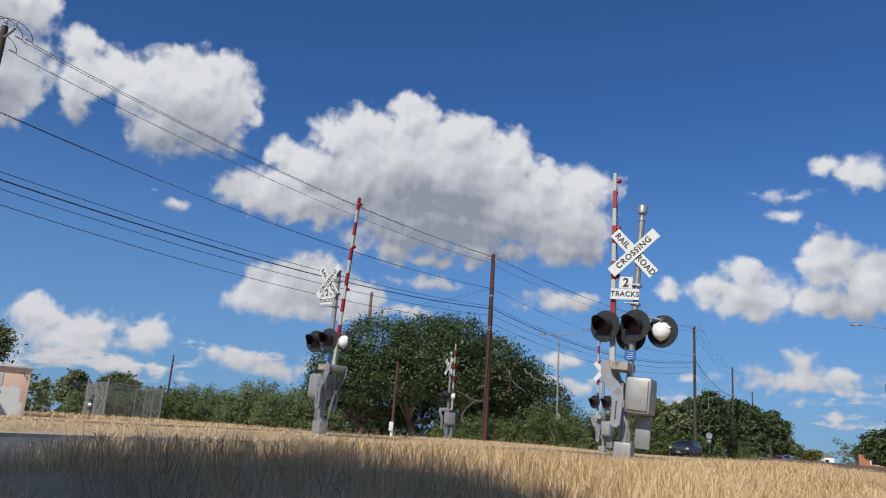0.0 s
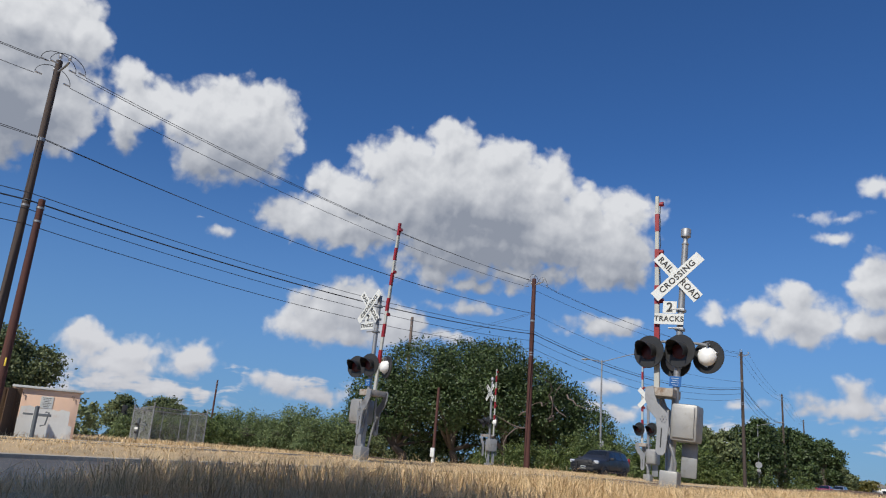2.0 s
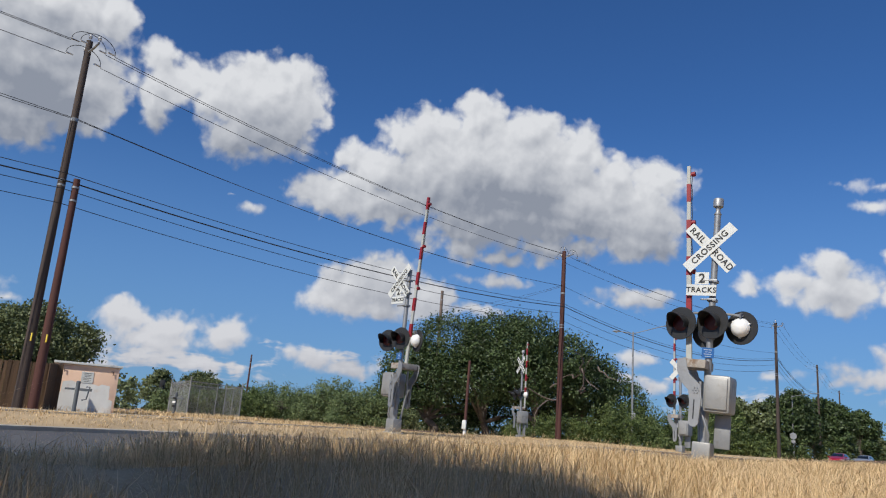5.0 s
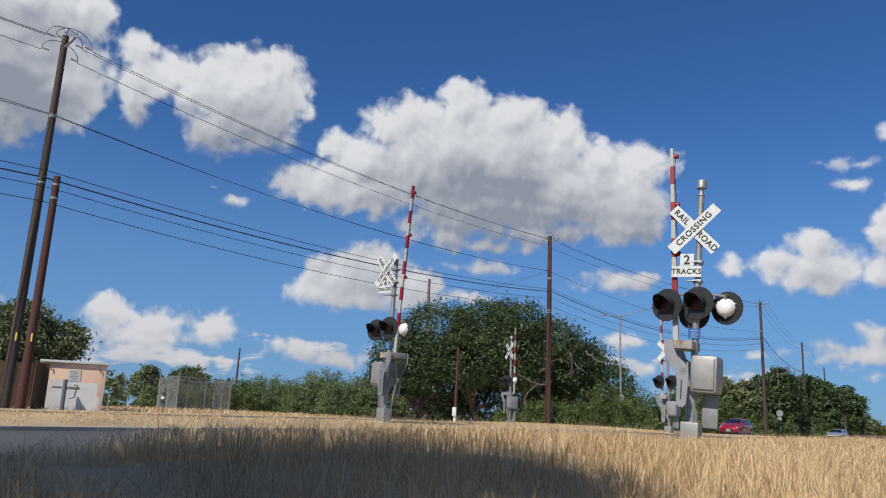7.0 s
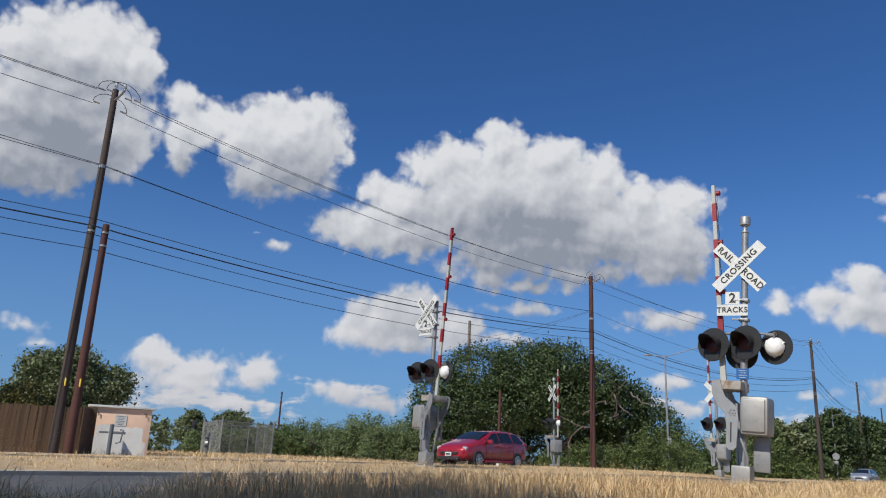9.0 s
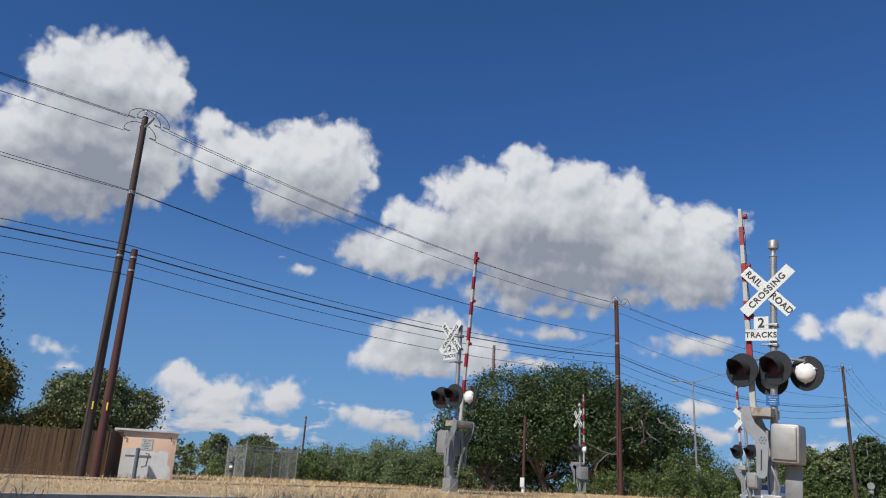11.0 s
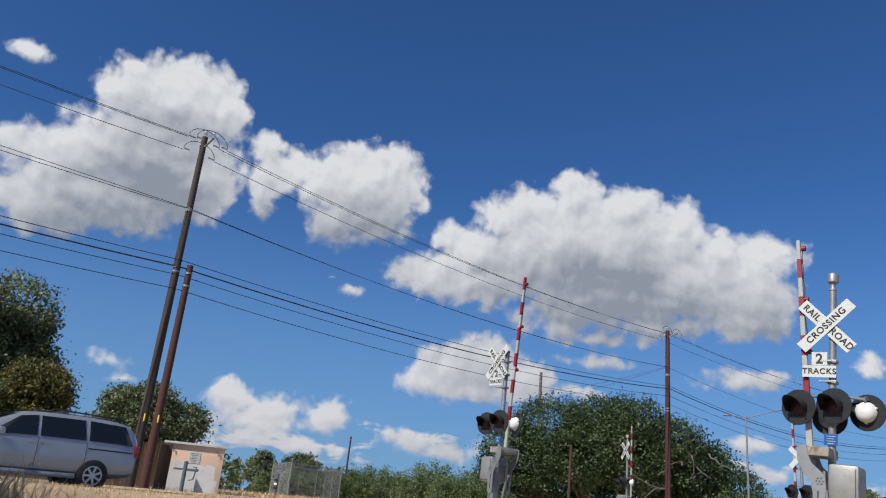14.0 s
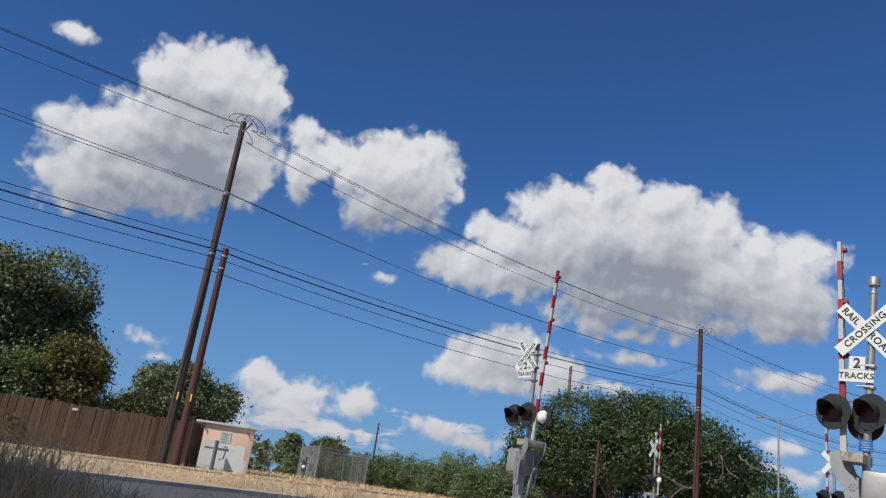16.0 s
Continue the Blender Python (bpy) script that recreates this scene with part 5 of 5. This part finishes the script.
            lathe([(r * 0.17, 0.1), (r * 0.15, 0.15), (0.0, 0.155)], 12, turn, bm)
            part("rim", bm, rim_mat, wheel, "spoked alloy rim")
    # lamps, grille, bumpers, mirrors, handles, seams
    fx, bx = stations[0][0], stations[-1][0]
    for sgn in (1, -1):
        x, y, z, l, w, h = spec["headlamp"]
        part("headlamp", box(x, sgn * y, z, l, w, h, 0.05, m=None), HEADLAMP, t, "clear headlamp")
        x, y, z, l, w, h = spec["tail"]
        part("tail_lamp", box(x, sgn * y, z, l, w, h, 0.03), TAIL, t, "red tail lamp")
        mx, mz = spec["mirror"]
        my = at(mx, 0.1)[1]
        part("door_mirror", box(mx, sgn * (my + 0.13), mz, 0.16, 0.24, 0.17, 0.05), spec.get("mirror_mat", paint), t)
        for hx in spec["handles"]:
            p = at(hx, -0.18, 0.02)
            part("door_handle", box(hx, sgn * p[1], p[2] - 0.02, 0.2, 0.035, 0.035, 0.012), spec.get("handle_mat", paint), t)
        for sx in spec["seams"]:
            p0, p1 = at(sx, 0.02, 0.006), at(sx, -0.9, 0.006)
            hwm = stations[len(stations) // 2][2]
            part("door_seam", pipe([(sx, sgn * p0[1], p0[2]), (sx, sgn * (hwm + 0.004), 0.62), (sx, sgn * (hwm * 0.99), 0.45)], 0.006, 5), TRIM, t)
        sx0, sx1 = wheels[1] - r * 1.2, wheels[2] + r * 1.2
        part("sill", rod((sx0, sgn * (hw - 0.03), spec["sill"]), (sx1, sgn * (hw - 0.03), spec["sill"]), 0.06, n=8), spec.get("sill_mat", TRIM), t)
    part("grille", box(fx - 0.02, 0, spec["grille"][0], 0.09, spec["grille"][1], spec["grille"][2], 0.02), TRIM, t, "dark grille")
    part("lower_intake", box(fx - 0.03, 0, spec["sill"] + 0.02, 0.1, spec["grille"][1] * 1.2, 0.14, 0.02), TRIM, t)
    part("number_plate", box(fx + 0.035, 0, spec["plate"], 0.02, 0.32, 0.16, 0.005), SIGNWHITE, t, "white number plate with unreadable bar")
    part("plate_bar", box(fx + 0.048, 0, spec["plate"] + 0.05, 0.004, 0.22, 0.06), INK, t, smooth=False)
    return t


SUV_PAINT = material("matt_dark_slate_paint", (0.026, 0.028, 0.034), 0.36, 0.2, 0.12, 2.0, 0.0)
RED_PAINT = material("metallic_red_paint", (0.36, 0.012, 0.025), 0.3, 0.25, 0.08, 2.0, 0.0, coat=1.0)
SILVER_PAINT = material("metallic_silver_paint", (0.4, 0.42, 0.45), 0.35, 0.5, 0.06, 2.0, 0.0, coat=0.8)

suv = vehicle("suv", "matt dark slate suv with tinted glass and a push bar", "car",
              [(2.52, 0.5, 0.82, 0.77, 0.84, 0.9, 0.76), (2.42, 0.42, 0.96, 0.95, 0.95, 1.05, 0.85), (1.9, 0.4, 1.0, 1.03, 0.97, 1.12, 0.86), (1.18, 0.4, 1.0, 1.09, 0.97, 1.17, 0.84), (0.45, 0.4, 1.0, 1.12, 0.97, 1.67, 0.68),
               (0.1, 0.4, 1.0, 1.13, 0.97, 1.74, 0.69), (-1.2, 0.4, 1.0, 1.14, 0.97, 1.76, 0.69), (-2.1, 0.42, 0.99, 1.14, 0.96, 1.72, 0.67), (-2.4, 0.46, 0.97, 1.13, 0.93, 1.65, 0.64), (-2.54, 0.55, 0.92, 1.1, 0.88, 1.25, 0.78)],
              SUV_PAINT, (0.395, 1.56, -1.4, 1.0), DARKRIM, ((0.85, -0.12, 0.4, -0.12), (-0.2, -1.12, -0.2, -1.05), (-1.25, -2.25, -1.25, -2.12)),
              dict(screen=(1.12, 1.19, 0.76, 0.46, 1.67, 0.6), rear=(-2.55, 1.2, 0.7, -2.42, 1.62, 0.58), headlamp=(2.36, 0.78, 0.86, 0.22, 0.3, 0.2), tail=(-2.46, 0.86, 0.95, 0.14, 0.14, 0.42), mirror=(0.72, 1.14),
                   handles=(-0.02, -0.98), seams=(0.95, -0.16, -1.18), sill=0.42, grille=(0.72, 1.1, 0.34), plate=0.55, mirror_mat=TRIM))
bm = bmesh.new()
for y in (-0.38, 0.38):
    pipe([(2.62, y, 0.4), (2.7, y, 0.55), (2.7, y, 0.95), (2.64, y, 1.0)], 0.03, 8, bm)
for z in (0.6, 0.78, 0.94):
    pipe([(2.56, -0.78, z), (2.7, -0.45, z), (2.7, 0.45, z), (2.56, 0.78, z)], 0.02, 8, bm)
part("push_bar", bm, TRIM, suv, "black steel push bar")
for s in (1, -1):
    part("roof_rail", pipe([(0.1, s * 0.62, 1.76), (0.0, s * 0.62, 1.8), (-1.9, s * 0.62, 1.8), (-2.0, s * 0.62, 1.75)], 0.02, 8), TRIM, suv)
part("aerial", lathe([(0.05, 1.77), (0.02, 1.83), (0.0, 1.85)], 8, Matrix.Translation((0.2, 0.1, 0))), TRIM, suv)

red_car = vehicle("hatchback", "glossy metallic red hatchback with silver rims", "car",
                  [(2.3, 0.3, 0.66, 0.62, 0.62, 0.7, 0.52), (2.15, 0.24, 0.82, 0.76, 0.8, 0.84, 0.66), (1.7, 0.22, 0.88, 0.9, 0.85, 0.99, 0.72), (1.2, 0.22, 0.89, 0.97, 0.87, 1.1, 0.72), (0.35, 0.22, 0.89, 1.0, 0.87, 1.47, 0.6),
                   (-0.1, 0.22, 0.89, 1.01, 0.87, 1.55, 0.6), (-1.0, 0.22, 0.89, 1.03, 0.87, 1.56, 0.59), (-1.8, 0.24, 0.88, 1.05, 0.85, 1.5, 0.57), (-2.12, 0.3, 0.85, 1.03, 0.82, 1.38, 0.55), (-2.3, 0.4, 0.78, 0.9, 0.76, 1.0, 0.66)],
                  RED_PAINT, (0.325, 1.4, -1.38, 0.89), RIM, ((0.95, -0.05, 0.25, -0.05), (-0.12, -1.05, -0.12, -0.98), (-1.13, -1.9, -1.13, -1.65)),
                  dict(screen=(1.3, 1.08, 0.68, 0.34, 1.48, 0.54), rear=(-2.26, 1.05, 0.6, -2.08, 1.4, 0.5), headlamp=(1.98, 0.66, 0.66, 0.36, 0.24, 0.16), tail=(-2.13, 0.76, 0.8, 0.16, 0.12, 0.3), mirror=(0.78, 0.98),
                       handles=(-0.02, -0.95), seams=(0.9, -0.08, -1.08), sill=0.26, grille=(0.5, 0.9, 0.1), plate=0.42, sill_mat=RED_PAINT))
van = vehicle("minivan", "metallic silver minivan with dark glass and roof rails", "car",
              [(2.54, 0.34, 0.74, 0.7, 0.72, 0.8, 0.62), (2.4, 0.28, 0.9, 0.86, 0.88, 0.96, 0.74), (1.9, 0.26, 0.97, 1.0, 0.93, 1.1, 0.8), (1.4, 0.26, 0.98, 1.06, 0.94, 1.18, 0.8), (0.5, 0.26, 0.98, 1.08, 0.95, 1.62, 0.66),
               (0.1, 0.26, 0.98, 1.09, 0.95, 1.7, 0.67), (-1.2, 0.26, 0.98, 1.1, 0.95, 1.73, 0.67), (-2.1, 0.28, 0.97, 1.1, 0.94, 1.69, 0.65), (-2.38, 0.32, 0.95, 1.08, 0.92, 1.6, 0.62), (-2.56, 0.42, 0.9, 1.0, 0.88, 1.15, 0.78)],
              SILVER_PAINT, (0.345, 1.58, -1.42, 0.98), RIM, ((1.05, 0.02, 0.42, 0.02), (-0.05, -1.12, -0.05, -1.08), (-1.2, -2.3, -1.2, -2.12)),
              dict(screen=(1.42, 1.2, 0.74, 0.5, 1.63, 0.58), rear=(-2.55, 1.12, 0.68, -2.4, 1.58, 0.56), headlamp=(2.24, 0.74, 0.72, 0.36, 0.26, 0.18), tail=(-2.44, 0.86, 0.85, 0.14, 0.14, 0.3), mirror=(0.86, 1.06),
                   handles=(0.12, -0.22), seams=(1.0, -0.02, -1.16), sill=0.3, grille=(0.62, 0.8, 0.16), plate=0.42, sill_mat=SILVER_PAINT))
for s in (1, -1):
    part("roof_rail", pipe([(-0.2, s * 0.56, 1.72), (-0.35, s * 0.56, 1.8), (-2.0, s * 0.56, 1.78), (-2.1, s * 0.56, 1.7)], 0.02, 8), TRIM, van)
    part("slide_track", box(-1.75, s * 0.975, 0.95, 1.1, 0.02, 0.03), TRIM, van, smooth=False)
for x in (-0.7, -1.7):
    part("roof_bar", rod((x, -0.56, 1.79), (x, 0.56, 1.79), 0.018, n=8), TRIM, van)


LANE = 20.7


def drive(ob, times, side=0.0):
    """Rows of seconds and distance along the road, on the far carriageway towards -u."""
    rows = []
    for t, u in times:
        x, y = plan(u, LANE + side)
        x1, y1 = plan(u - 1.5, LANE + side)
        x2, y2 = plan(u + 1.5, LANE + side)
        pitch = math.degrees(math.atan2(lie(x1, y1) - lie(x2, y2), 3.0))
        rows.append((t, Matrix.Translation((x, y, lie(x, y) + 0.035)) @ pose(0, 0, 0, 0, -pitch, -90 - ROAD)))
    walk(ob, rows)


def motions():
    drive(suv, SUV_RUN)
    drive(red_car, RED_RUN)
    drive(van, VAN_RUN)


SUV_RUN = ((0, 77.0), (1, 62.8), (2, 46.6), (3, 31.5), (3.5, 24.5), (3.8, 20.3), (4.2, 15.2), (4.6, 10.4), (5.2, 3.0), (7, -20.0), (16, -135.0))
RED_RUN = ((0, 128.5), (1, 125.5), (2, 122.7), (3.5, 118.5), (4.6, 112.8), (5, 108.0), (7.5, 59.7), (8, 48.5), (8.5, 37.7), (9, 27.4), (9.2, 23.4), (10, 8.5), (12, -29.0), (16, -105.0))
VAN_RUN = ((0, 136.0), (4.6, 127.0), (5, 125.0), (7.5, 113.2), (8, 109.3), (8.5, 104.1), (9, 97.4), (9.2, 94.4), (11.5, 46.8), (12, 36.8), (13, 19.9), (13.5, 12.7), (14, 6.3), (16, -19.0))
motions()
